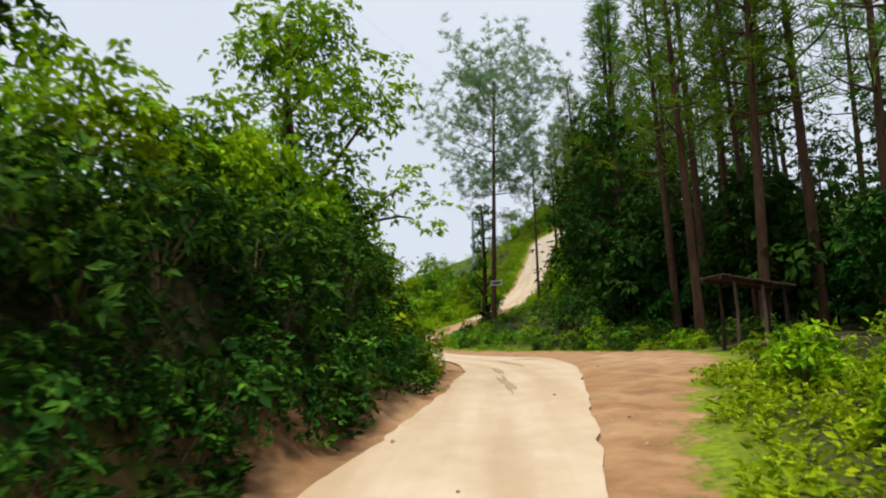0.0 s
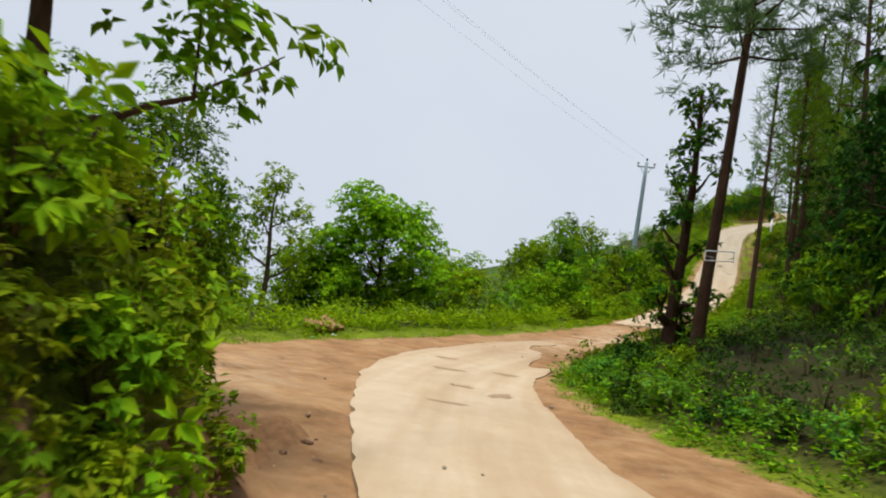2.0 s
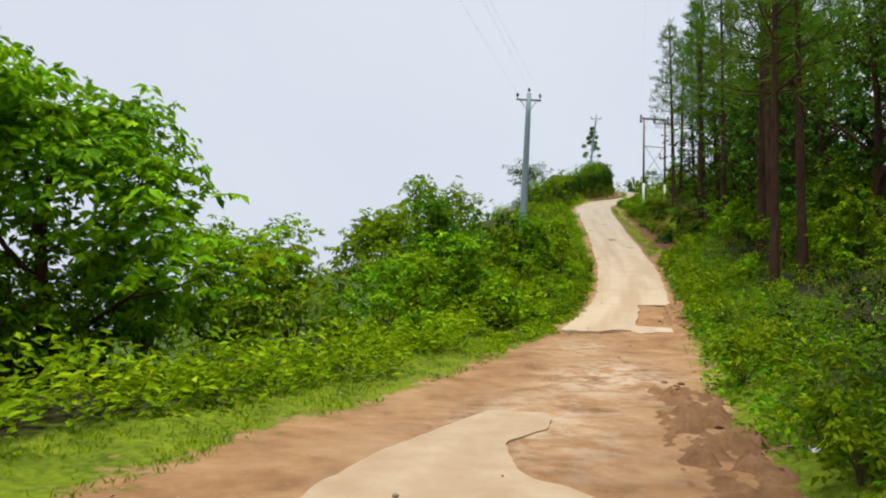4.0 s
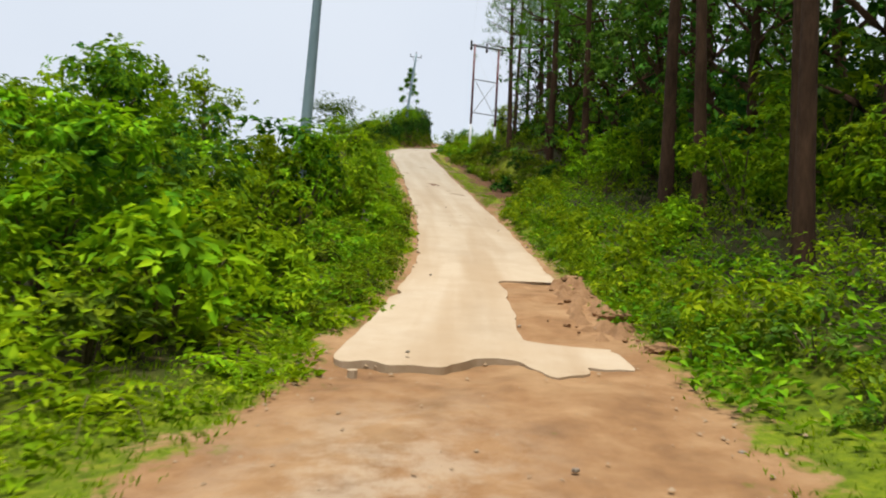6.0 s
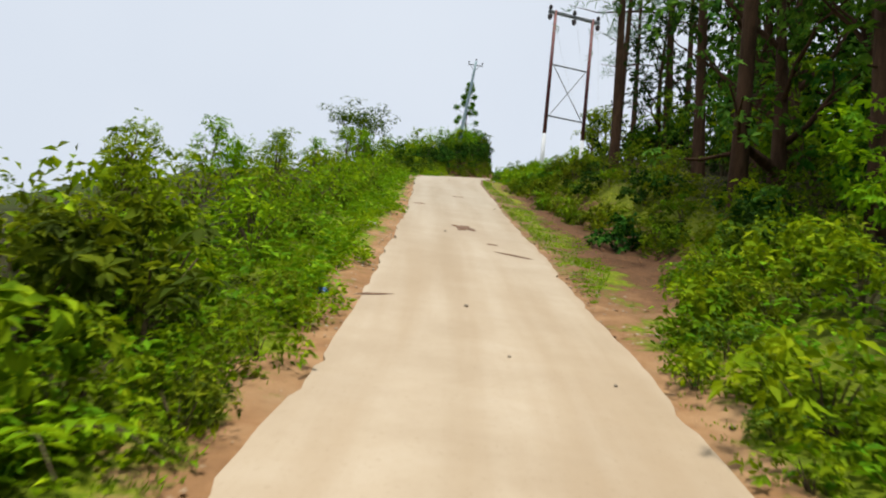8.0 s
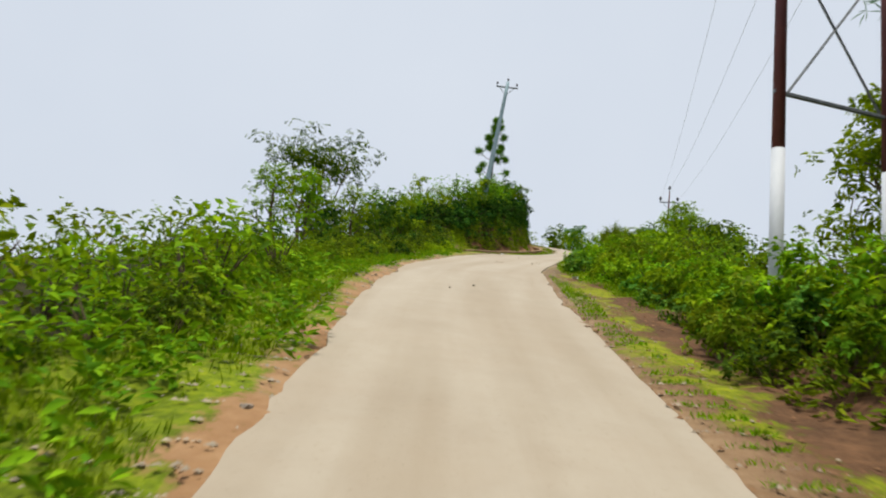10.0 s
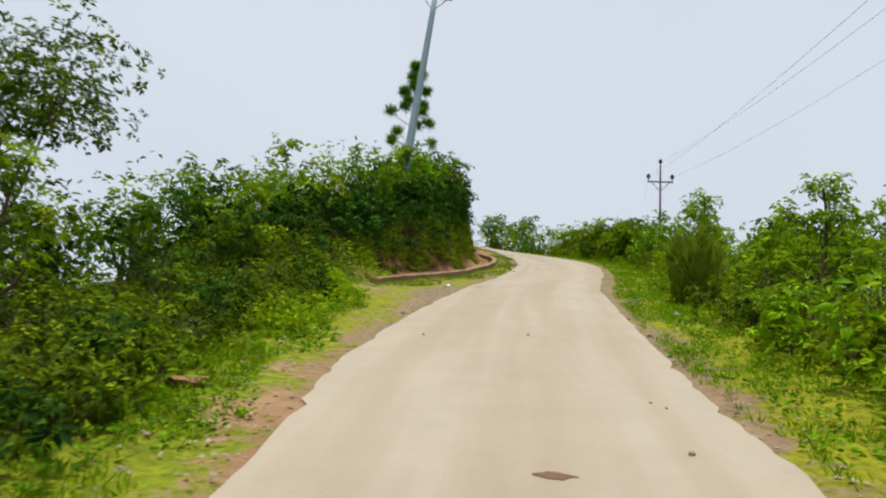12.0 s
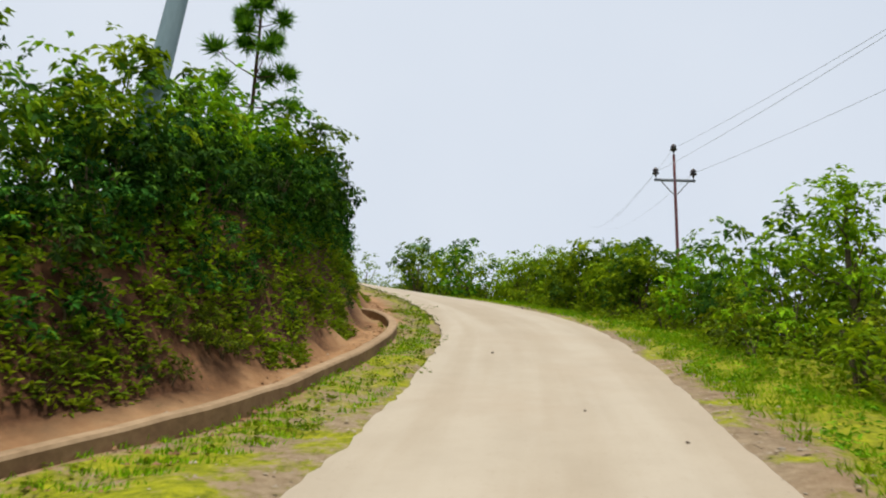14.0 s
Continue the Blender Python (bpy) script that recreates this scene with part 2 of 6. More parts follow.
def ground_material():
    """Dirt, grass and forest floor, by what lies where."""
    m, nodes, links, bsdf = material("ground_soil_and_grass")
    pos = place_vector(nodes)
    dirt = nodes.new("ShaderNodeAttribute")
    dirt.attribute_name = "dirt"
    wood = nodes.new("ShaderNodeAttribute")
    wood.attribute_name = "litter_shade"
    fine = noise_node(nodes, links, 9.0, 8.0, pos, 0.7)
    mid = noise_node(nodes, links, 1.4, 5.0, pos, 0.65)
    broad = noise_node(nodes, links, 0.25, 4.0, pos)
    soil = ramp_node(nodes, links, mid, (0.28, (0.135, 0.068, 0.032)), (0.5, (0.272, 0.145, 0.066)), (0.72, (0.41, 0.25, 0.13)))
    soil = mix_node(nodes, links, math_node(nodes, links, "MULTIPLY", fine, 0.6), soil, (0.20, 0.112, 0.058))
    streak = ramp_node(nodes, links, noise_node(nodes, links, 0.6, 6.0, pos, 0.65), (0.48, (0, 0, 0)), (0.66, (0.5, 0.5, 0.5)))
    soil = mix_node(nodes, links, streak, soil, (0.37, 0.245, 0.135))
    crust = nodes.new("ShaderNodeAttribute")
    crust.attribute_name = "crust"
    torn = ramp_node(nodes, links, noise_node(nodes, links, 2.2, 6.0, pos, 0.7), (0.42, (0, 0, 0)), (0.6, (1, 1, 1)))
    soil = mix_node(nodes, links, math_node(nodes, links, "MULTIPLY", crust.outputs["Fac"], torn), soil, (0.47, 0.38, 0.28))
    grit = nodes.new("ShaderNodeAttribute")
    grit.attribute_name = "gravel"
    soil = mix_node(nodes, links, math_node(nodes, links, "MULTIPLY", grit.outputs["Fac"], 0.8), soil, ramp_node(nodes, links, fine, (0.3, (0.085, 0.065, 0.042)), (0.7, (0.25, 0.205, 0.14))))
    # Damp red soil; the same dark colour paints shade on the bank face.
    damp_shade = nodes.new("ShaderNodeAttribute")
    damp_shade.attribute_name = "damp_shade"
    soil = mix_node(nodes, links, damp_shade.outputs["Fac"], soil, ramp_node(nodes, links, mix_node(nodes, links, 0.5, fine, mid), (0.35, (0.020, 0.009, 0.005)), (0.52, (0.075, 0.034, 0.016)), (0.7, (0.17, 0.078, 0.036))))
    turf = ramp_node(nodes, links, fine, (0.3, (0.045, 0.078, 0.003)), (0.5, (0.13, 0.195, 0.004)), (0.75, (0.27, 0.31, 0.007)))
    turf = mix_node(nodes, links, math_node(nodes, links, "MULTIPLY", broad, 0.35), turf, (0.13, 0.115, 0.02))
    turf = mix_node(nodes, links, ramp_node(nodes, links, mid, (0.4, (0, 0, 0)), (0.62, (0.75, 0.75, 0.75))), turf, ramp_node(nodes, links, fine, (0.35, (0.03, 0.055, 0.003)), (0.7, (0.11, 0.15, 0.006))))
    turf = mix_node(nodes, links, math_node(nodes, links, "MULTIPLY", grit.outputs["Fac"], 0.65), turf, ramp_node(nodes, links, fine, (0.32, (0.085, 0.085, 0.004)), (0.68, (0.34, 0.30, 0.009))))
    # Leaf litter, with the shade under plants put into its near-black colour.
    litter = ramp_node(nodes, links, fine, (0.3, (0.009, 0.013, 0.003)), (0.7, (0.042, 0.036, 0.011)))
    edge = math_node(nodes, links, "MULTIPLY_ADD", math_node(nodes, links, "SUBTRACT", mid, 0.5), 1.9)
    links.new(dirt.outputs["Fac"], edge.node.inputs[2])
    edge2 = math_node(nodes, links, "MULTIPLY_ADD", math_node(nodes, links, "SUBTRACT", fine, 0.5), 0.9)
    links.new(edge, edge2.node.inputs[2])
    sharp = nodes.new("ShaderNodeMapRange")
    sharp.inputs["From Min"].default_value, sharp.inputs["From Max"].default_value = 0.38, 0.62
    links.new(edge2, sharp.inputs["Value"])
    wild = nodes.new("ShaderNodeAttribute")
    wild.attribute_name = "wild"
    rough = ramp_node(nodes, links, noise_node(nodes, links, 0.55, 7.0, pos, 0.7), (0.35, (0.012, 0.028, 0.004)), (0.5, (0.035, 0.07, 0.008)), (0.68, (0.085, 0.13, 0.014)))
    turf = mix_node(nodes, links, wild.outputs["Fac"], turf, rough)
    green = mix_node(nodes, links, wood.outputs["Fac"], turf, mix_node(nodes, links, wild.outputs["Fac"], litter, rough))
    links.new(mix_node(nodes, links, sharp.outputs["Result"], green, soil), bsdf.inputs["Base Color"])
    bsdf.inputs["Roughness"].default_value = 0.95
    bsdf.inputs["Specular IOR Level"].default_value = 0.15
    bump_node(nodes, links, mix_node(nodes, links, 0.4, fine, mid), 0.8, 0.05, bsdf)
    return m


def road_material():
    """Pale dusty concrete with wheel tracks, dust stains and fine grit."""
    m, nodes, links, bsdf = material("dusty_concrete_road")
    pos = place_vector(nodes)
    lane = nodes.new("ShaderNodeAttribute")
    lane.attribute_name = "lane"
    along = nodes.new("ShaderNodeAttribute")
    along.attribute_name = "along"
    comb = nodes.new("ShaderNodeCombineXYZ")
    links.new(lane.outputs["Fac"], comb.inputs["X"])
    links.new(math_node(nodes, links, "MULTIPLY", along.outputs["Fac"], 0.07), comb.inputs["Y"])
    track = noise_node(nodes, links, 1.3, 5.0, comb.outputs["Vector"], 0.5)
    fine = noise_node(nodes, links, 26.0, 6.0, pos, 0.75)
    mid = noise_node(nodes, links, 1.1, 6.0, pos, 0.65)
    base = ramp_node(nodes, links, mid, (0.3, (0.375, 0.288, 0.20)), (0.5, (0.415, 0.325, 0.232)), (0.7, (0.44, 0.355, 0.265)))
    base = mix_node(nodes, links, ramp_node(nodes, links, track, (0.42, (0, 0, 0)), (0.62, (0.45, 0.45, 0.45))), base, (0.385, 0.27, 0.165))
    grey = nodes.new("ShaderNodeMapRange")
    grey.inputs["From Min"].default_value, grey.inputs["From Max"].default_value = 84.0, 116.0
    links.new(along.outputs["Fac"], grey.inputs["Value"])
    tone = mix_node(nodes, links, math_node(nodes, links, "MULTIPLY", grey.outputs["Result"], 0.9), base, mix_node(nodes, links, mid, (0.262, 0.226, 0.178), (0.338, 0.294, 0.234)))
    washed = nodes.new("ShaderNodeMapRange")
    washed.inputs["From Min"].default_value, washed.inputs["From Max"].default_value = 10.5, 7.0
    links.new(math_node(nodes, links, "ABSOLUTE", math_node(nodes, links, "SUBTRACT", along.outputs["Fac"], 68.5)), washed.inputs["Value"])
    dusty = math_node(nodes, links, "MULTIPLY", washed.outputs["Result"], ramp_node(nodes, links, noise_node(nodes, links, 2.3, 5.0, pos), (0.35, (0.15, 0.15, 0.15)), (0.65, (0.85, 0.85, 0.85))))
    tone = mix_node(nodes, links, dusty, tone, (0.33, 0.225, 0.135))
    tone = mix_node(nodes, links, 1.0, tone, ramp_node(nodes, links, track, (0.42, (1.04, 1.04, 1.04)), (0.62, (0.92, 0.895, 0.86))), "MULTIPLY")
    side_ = ramp_node(nodes, links, math_node(nodes, links, "MULTIPLY_ADD", math_node(nodes, links, "ABSOLUTE", lane.outputs["Fac"]), 0.3), (0.25, (1, 1, 1)), (0.42, (0.9, 0.88, 0.85)), (0.6, (1, 1, 1)))
    tone = mix_node(nodes, links, 0.8, tone, side_, "MULTIPLY")
    tone = mix_node(nodes, links, ramp_node(nodes, links, noise_node(nodes, links, 0.35, 5.0, pos, 0.7), (0.5, (0, 0, 0)), (0.72, (0.3, 0.3, 0.3))), tone, (0.26, 0.195, 0.135))
    speck = ramp_node(nodes, links, fine, (0.26, (0.72, 0.68, 0.62)), (0.42, (1, 1, 1)))
    links.new(mix_node(nodes, links, 1.0, tone, speck, "MULTIPLY"), bsdf.inputs["Base Color"])
    bsdf.inputs["Roughness"].default_value = 0.85
    bsdf.inputs["Specular IOR Level"].default_value = 0.25
    bump_node(nodes, links, mix_node(nodes, links, 0.5, fine, mid), 0.35, 0.012, bsdf)
    return m


GROUND, ROAD = ground_material(), road_material()

# ---- the lie of the land: s metres along the road, u metres to its right ----
CENTRE = np.array([
    (0, -12, -0.55), (0, -5, -0.24), (0, 2, 0.13), (-0.06, 9, 0.55), (-0.38, 15.98, 0.84), (-1.54, 22.87, 0.93),
    (-3.24, 29.66, 0.89), (-4.93, 36.45, 0.95), (-6.05, 43.35, 1.13), (-5.25, 50.23, 1.61), (-3.82, 57.09, 2.20),
    (-2.02, 63.84, 3.09), (-0.2, 70.6, 4.24), (1.3, 77.43, 5.6), (2.53, 84.32, 7.15), (3.37, 91.27, 9.05),
    (4.15, 98.23, 11.0), (4.94, 105.18, 12.96), (5.74, 112.14, 14.86), (7.08, 118.99, 16.59), (9.37, 125.6, 18.24),
    (11.76, 132.18, 19.9), (14.36, 138.67, 21.46), (17.43, 144.96, 23.05), (20.01, 151.44, 24.74), (21.21, 158.3, 26.45),
    (20.55, 165.17, 28.1), (16.76, 170.83, 29.49), (11.5, 174.0, 30.5)])


def glide(points, step):
    """A smooth line through the points."""
    p = np.vstack([2 * points[0] - points[1], points, 2 * points[-1] - points[-2]])
    out = []
    for i in range(1, len(p) - 2):
        for t in np.arange(0, 1, step):
            out.append(0.5 * (2 * p[i] + (p[i + 1] - p[i - 1]) * t + (2 * p[i - 1] - 5 * p[i] + 4 * p[i + 1] - p[i + 2]) * t**2 + (3 * p[i] - p[i - 1] - 3 * p[i + 1] + p[i + 2]) * t**3))
    out.append(points[-1])
    return np.array(out)


LINE = glide(CENTRE, 0.05)
WAY = np.r_[0, np.cumsum(np.linalg.norm(np.diff(LINE[:, :2], axis=0), axis=1))]
TANGENT = np.gradient(LINE[:, :2], axis=0)
TANGENT /= np.linalg.norm(TANGENT, axis=1)[:, None]
ACROSS = np.stack([TANGENT[:, 1], -TANGENT[:, 0]], 1)

# s, then: the slab's left and right edges; where the left and right shoulders end
EDGES = np.array([
    (0, -1.9, 0.5, -3.0, 1.5), (18, -1.83, 0.75, -2.5, 1.7), (21, -1.4, 1.1, -1.8, 2.2), (25, -0.95, 1.5, -1.45, 3.4),
    (31, -0.3, 2.5, -1.2, 6.6), (36, -0.05, 3.3, -1.1, 7.8), (40, -0.1, 3.5, -1.15, 7.4), (44, -0.4, 3.0, -1.35, 6.4), (48, -1.0, 2.3, -3.6, 5.0),
    (53, -1.75, 1.95, -5.6, 3.0), (58, -2.3, 1.6, -4.7, 1.9), (63, -2.4, 1.5, -3.7, 1.75), (69, -2.0, 1.6, -2.75, 1.9), (77, -1.5, 1.5, -1.75, 1.9),
    (85, -1.2, 1.55, -1.55, 1.9), (98, -1.15, 1.85, -1.6, 2.2), (104, -1.05, 1.95, -1.5, 4.2)])
EDGES2 = np.array([
    (109, -0.92, 1.95, -1.3, 4.5), (116, -0.9, 2.05, -1.2, 3.9), (123, -0.95, 2.2, -1.2, 3.8), (130, -1.1, 2.32, -1.6, 4.0), (136, -1.58, 2.06, -1.9, 2.9),
    (142, -2.1, 1.85, -2.7, 2.4), (148, -1.85, 1.95, -2.9, 2.6), (152, -1.7, 1.96, -4.5, 2.7), (156, -1.55, 1.97, -3.75, 2.9), (159, -1.5, 2.0, -2.9, 2.9), (166, -1.45, 2.2, -2.5, 2.9), (174, -1.65, 2.5, -2.5, 3.2), (215, -1.6, 2.4, -2.5, 3.2)])
EDGES = np.vstack([EDGES, EDGES2])
# s, then for the left and for the right: bank height, bank width, slope behind it, how far that goes, slope after it
BANKS = np.array([
    (0, 2.1, 1.1, 0.35, 14, 0.0, 0.1, 2, 0.06, 40, 0.1), (44, 2.1, 1.1, 0.35, 10, -0.2, 0.2, 2, 0.08, 40, 0.1),
    (47, 1.5, 1.4, 0.1, 8, -0.5, 0.4, 2, 0.16, 40, 0.1), (51, 0.1, 1.5, -0.02, 8, -0.6, 0.5, 2, 0.2, 40, 0.1),
    (66, 0.1, 1.5, -0.04, 7, -0.6, 0.5, 2, 0.26, 40, 0.1), (80, 0.05, 1.5, -0.1, 5, -0.6, 0.6, 2, 0.28, 30, 0.1),
    (100, 0.05, 1.5, -0.08, 6, -0.6, 0.9, 1.6, 0.25, 20, 0.0), (108, 0.05, 1.5, -0.06, 7, -0.6, 1.5, 1.6, 0.22, 15, -0.2), (122, 0.05, 1.5, -0.06, 6, -0.6, 1.4, 1.6, 0.2, 10, -0.5),
    (129, 0.0, 1.5, -0.08, 5, -0.6, 0.1, 2, -0.05, 6, -0.5), (140, 0.05, 1.5, -0.03, 5, -0.7, 0.1, 2, -0.055, 6, -0.5), (148, 0.1, 1.5, 0.02, 4, -1.2, 0.1, 2, -0.06, 6, -0.5),
    (155, 1.8, 1.7, 0.12, 2.6, -1.6, 0.0, 2, -0.06, 6, -0.5), (162, 2.6, 1.3, 0.12, 2.6, -1.6, 0.0, 2, -0.06, 6, -0.5),
    (172, 2.4, 1.3, 0.1, 2.6, -1.6, 0.0, 2, -0.05, 7, -0.5), (185, 1.5, 1.5, -0.1, 2, -1.6, 0.0, 2, -0.05, 7, -0.5), (215, 0.5, 1.5, -0.3, 2, -1.8, 0.0, 2, -0.05, 7, -0.5)])


def table(rows, s, column):
    return np.interp(s, rows[:, 0], rows[:, column])


def road_coords(x, y):
    """s, u and the road's height for places in the plan."""
    x, y = np.atleast_1d(x).astype(float), np.atleast_1d(y).astype(float)
    pick = np.empty(len(x), int)
    for a in range(0, len(x), 4000):
        d = (x[a:a + 4000, None] - LINE[None, :, 0]) ** 2 + (y[a:a + 4000, None] - LINE[None, :, 1]) ** 2
        pick[a:a + 4000] = d.argmin(1)
    off = np.stack([x, y], 1) - LINE[pick, :2]
    ahead = (off * TANGENT[pick]).sum(1)
    side = (off * ACROSS[pick]).sum(1)
    return WAY[pick] + ahead.clip(-1, 1), np.where(side < 0, -1, 1) * np.maximum(np.abs(side), np.hypot(off[:, 0], off[:, 1])), LINE[pick, 2]


def smooth(v):
    v = np.clip(v, 0, 1)
    return v * v * (3 - 2 * v)


def shelf(s):
    """Width of the flat strip of earth between the kerb and the cut bank."""
    return np.interp(s, [153, 156, 178, 184], [0, 0.7, 0.7, 0])


def profile(s, u):
    """The ground's height over the road's middle."""
    left, right = u < 0, u >= 0
    foot = np.where(left, -table(EDGES, s, 3), table(EDGES, s, 4))
    slab = np.where(left, -table(EDGES, s, 1), table(EDGES, s, 2))
    h, w, g, far, g2 = (np.where(left, table(BANKS, s, c), table(BANKS, s, c + 5)) for c in (1, 2, 3, 4, 5))
    v = np.abs(u) - foot - shelf(s) * left
    z = h * smooth(v / w) + g * np.clip(v - w, 0, far) + np.maximum(g2 * np.clip(v - w - far, 0, 400), -90)
    washed = smooth((s - 59.5) / 1.5) * smooth((np.where(u > 0.3, 84.5, 77.5) - s) / 1.0)
    z = z - 0.05 * smooth((slab + 0.25 - np.abs(u)) / 0.4) * (1 - washed) - 0.03 + 0.008 * washed - 0.006 * washed * np.minimum(u * u, 4)
    ruts = np.sin(u * 5.1 + s * 0.21) * 0.025 + np.sin(s * 1.3 + u * 2.2) * 0.02
    return z + ruts * smooth((np.abs(u) - slab) / 0.5) + 0.12 * smooth(v / 3) * np.sin(s * 0.9 + u * 0.7) * np.sin(u * 1.1 - s * 0.31)


def hollow(x, y):
    """How far the hillside drops inside the last bend."""
    return 1.3 * np.clip(9.5 - np.atleast_1d(x), 0, 60) * smooth((np.atleast_1d(y) - 150) / 12)


def ground_at(x, y):
    s, u, z = road_coords(x, y)
    return z + profile(s, u) - hollow(x, y)


def place(s, u):
    """The point on the ground at s, u."""
    i = np.interp(s, WAY, np.arange(len(WAY)))
    x, y = (np.interp(i, np.arange(len(LINE)), LINE[:, k]) + u * np.interp(i, np.arange(len(LINE)), ACROSS[:, k]) for k in (0, 1))
    return float(x), float(y), float(ground_at(x, y)[0])


def heading(s):
    i = int(np.interp(s, WAY, np.arange(len(WAY))))
    return math.atan2(TANGENT[i, 1], TANGENT[i, 0])


# ---- making meshes ----
def mesh_object(name, verts, faces, mats, parent=None, face_mats=None, label="", soft=False):
    me = bpy.data.meshes.new(name)
    me.from_pydata([tuple(v) for v in verts], [], [tuple(int(i) for i in f) for f in faces])
    for m in mats if isinstance(mats, (list, tuple)) else [mats]:
        me.materials.append(m)
    if face_mats is not None:
        me.polygons.foreach_set("material_index", np.asarray(face_mats, dtype=np.int32))
    if soft:
        me.polygons.foreach_set("use_smooth", np.ones(len(me.polygons), dtype=bool))
    me.update()
    ob = new(name, me)
    if parent is not None:
        ob.parent = parent
    if label:
        tagged(ob, label)
    return ob


class Shape:
    """Collects tubes, boxes and lumps into one mesh."""
    def __init__(self):
        self.verts, self.faces = [], []

    def add(self, verts, faces):
        n = len(self.verts)
        self.verts += [tuple(v) for v in verts]
        self.faces += [tuple(i + n for i in f) for f in faces]
        return self

    def tube(self, points, radii, sides=8, cap=True):
        points = [Vector(p) for p in points]
        rings, faces = [], []
        for i, p in enumerate(points):
            d = (points[min(i + 1, len(points) - 1)] - points[max(i - 1, 0)]).normalized()
            a = d.orthogonal().normalized() if abs(d.z) < 0.95 else Vector((1, 0, 0))
            a = (a - d * a.dot(d)).normalized()
            b = d.cross(a)
            for k in range(sides):
                t = 2 * math.pi * k / sides
                rings.append(p + (a * math.cos(t) + b * math.sin(t)) * radii[i])
        for i in range(len(points) - 1):
            for k in range(sides):
                j = (k + 1) % sides
                faces.append((i * sides + k, i * sides + j, (i + 1) * sides + j, (i + 1) * sides + k))
        if cap:
            faces.append(tuple(range(sides))[::-1])
            faces.append(tuple((len(points) - 1) * sides + k for k in range(sides)))
        return self.add(rings, faces)

    def box(self, m, sx, sy, sz, chamfer=0.0):
        bm = bmesh.new()
        bmesh.ops.create_cube(bm, size=1.0, matrix=m @ Matrix.Diagonal((sx, sy, sz, 1)))
        if chamfer:
            bmesh.ops.bevel(bm, geom=bm.edges[:], offset=chamfer, segments=1, affect="EDGES")
        bm.verts.index_update()
        self.add([v.co[:] for v in bm.verts], [[v.index for v in f.verts] for f in bm.faces])
        bm.free()
        return self

    def lump(self, centre, size, rough=0.3, detail=2, seed=0):
        bm = bmesh.new()
        bmesh.ops.create_icosphere(bm, subdivisions=detail, radius=1.0)
        for v in bm.verts:
            k = 1 + rough * noise.noise(v.co * 1.3 + Vector((seed * 3.1, seed * 1.7, seed))) + rough * 0.5 * noise.noise(v.co * 3.1 + Vector((seed, 0, seed)))
            v.co = Vector((v.co.x * size[0] * k, v.co.y * size[1] * k, v.co.z * size[2] * k)) + Vector(centre)
        bm.verts.index_update()
        self.add([v.co[:] for v in bm.verts], [[v.index for v in f.verts] for f in bm.faces])
        bm.free()
        return self

    def object(self, name, mats, parent=None, label="", soft=False):
        return mesh_object(name, self.verts, self.faces, mats, parent, None, label, soft)


def rng(seed):
    return np.random.default_rng(seed)


def unit(v):
    return v / (np.linalg.norm(v, axis=-1, keepdims=True) + 1e-9)


def leaf_mesh(centres, axes, normals, lengths, widths, fold=0.25):
    """Folded, pointed leaves: four corners each, two triangles."""
    side = unit(np.cross(axes, normals))
    up = unit(np.cross(side, axes))
    L, W = lengths[:, None], widths[:, None]
    base, tip = centres - axes * L * 0.45, centres + axes * L * 0.55 - up * L * 0.12
    a, b = centres + side * W * 0.5 + up * W * fold, centres - side * W * 0.5 + up * W * fold
    verts = np.stack([base, a, tip, b], 1).reshape(-1, 3)
    i = np.arange(len(centres))[:, None] * 4
    return verts, np.concatenate([i + [0, 1, 2], i + [0, 2, 3]], 1).reshape(-1, 3)


def foliage_object(name, leaf_sets, mats, parent=None, label=""):
    verts, faces, which, n = [], [], [], 0
    for k, (v, f) in enumerate(leaf_sets):
        verts.append(v), faces.append(f + n), which.append(np.full(len(f), k))
        n += len(v)
    verts, faces, which = np.concatenate(verts), np.concatenate(faces), np.concatenate(which)
    me = bpy.data.meshes.new(name)
    me.vertices.add(len(verts)), me.loops.add(faces.size), me.polygons.add(len(faces))
    me.vertices.foreach_set("co", verts.ravel().astype(np.float32))
    me.loops.foreach_set("vertex_index", faces.ravel().astype(np.int32))
    me.polygons.foreach_set("loop_start", np.arange(0, faces.size, 3, dtype=np.int32))
    for m in mats:
        me.materials.append(m)
    me.polygons.foreach_set("material_index", which.astype(np.int32))
    me.update(calc_edges=True)
    me.validate()
    ob = new(name, me)
    if parent is not None:
        ob.parent = parent
    if label:
        tagged(ob, label)
    return ob


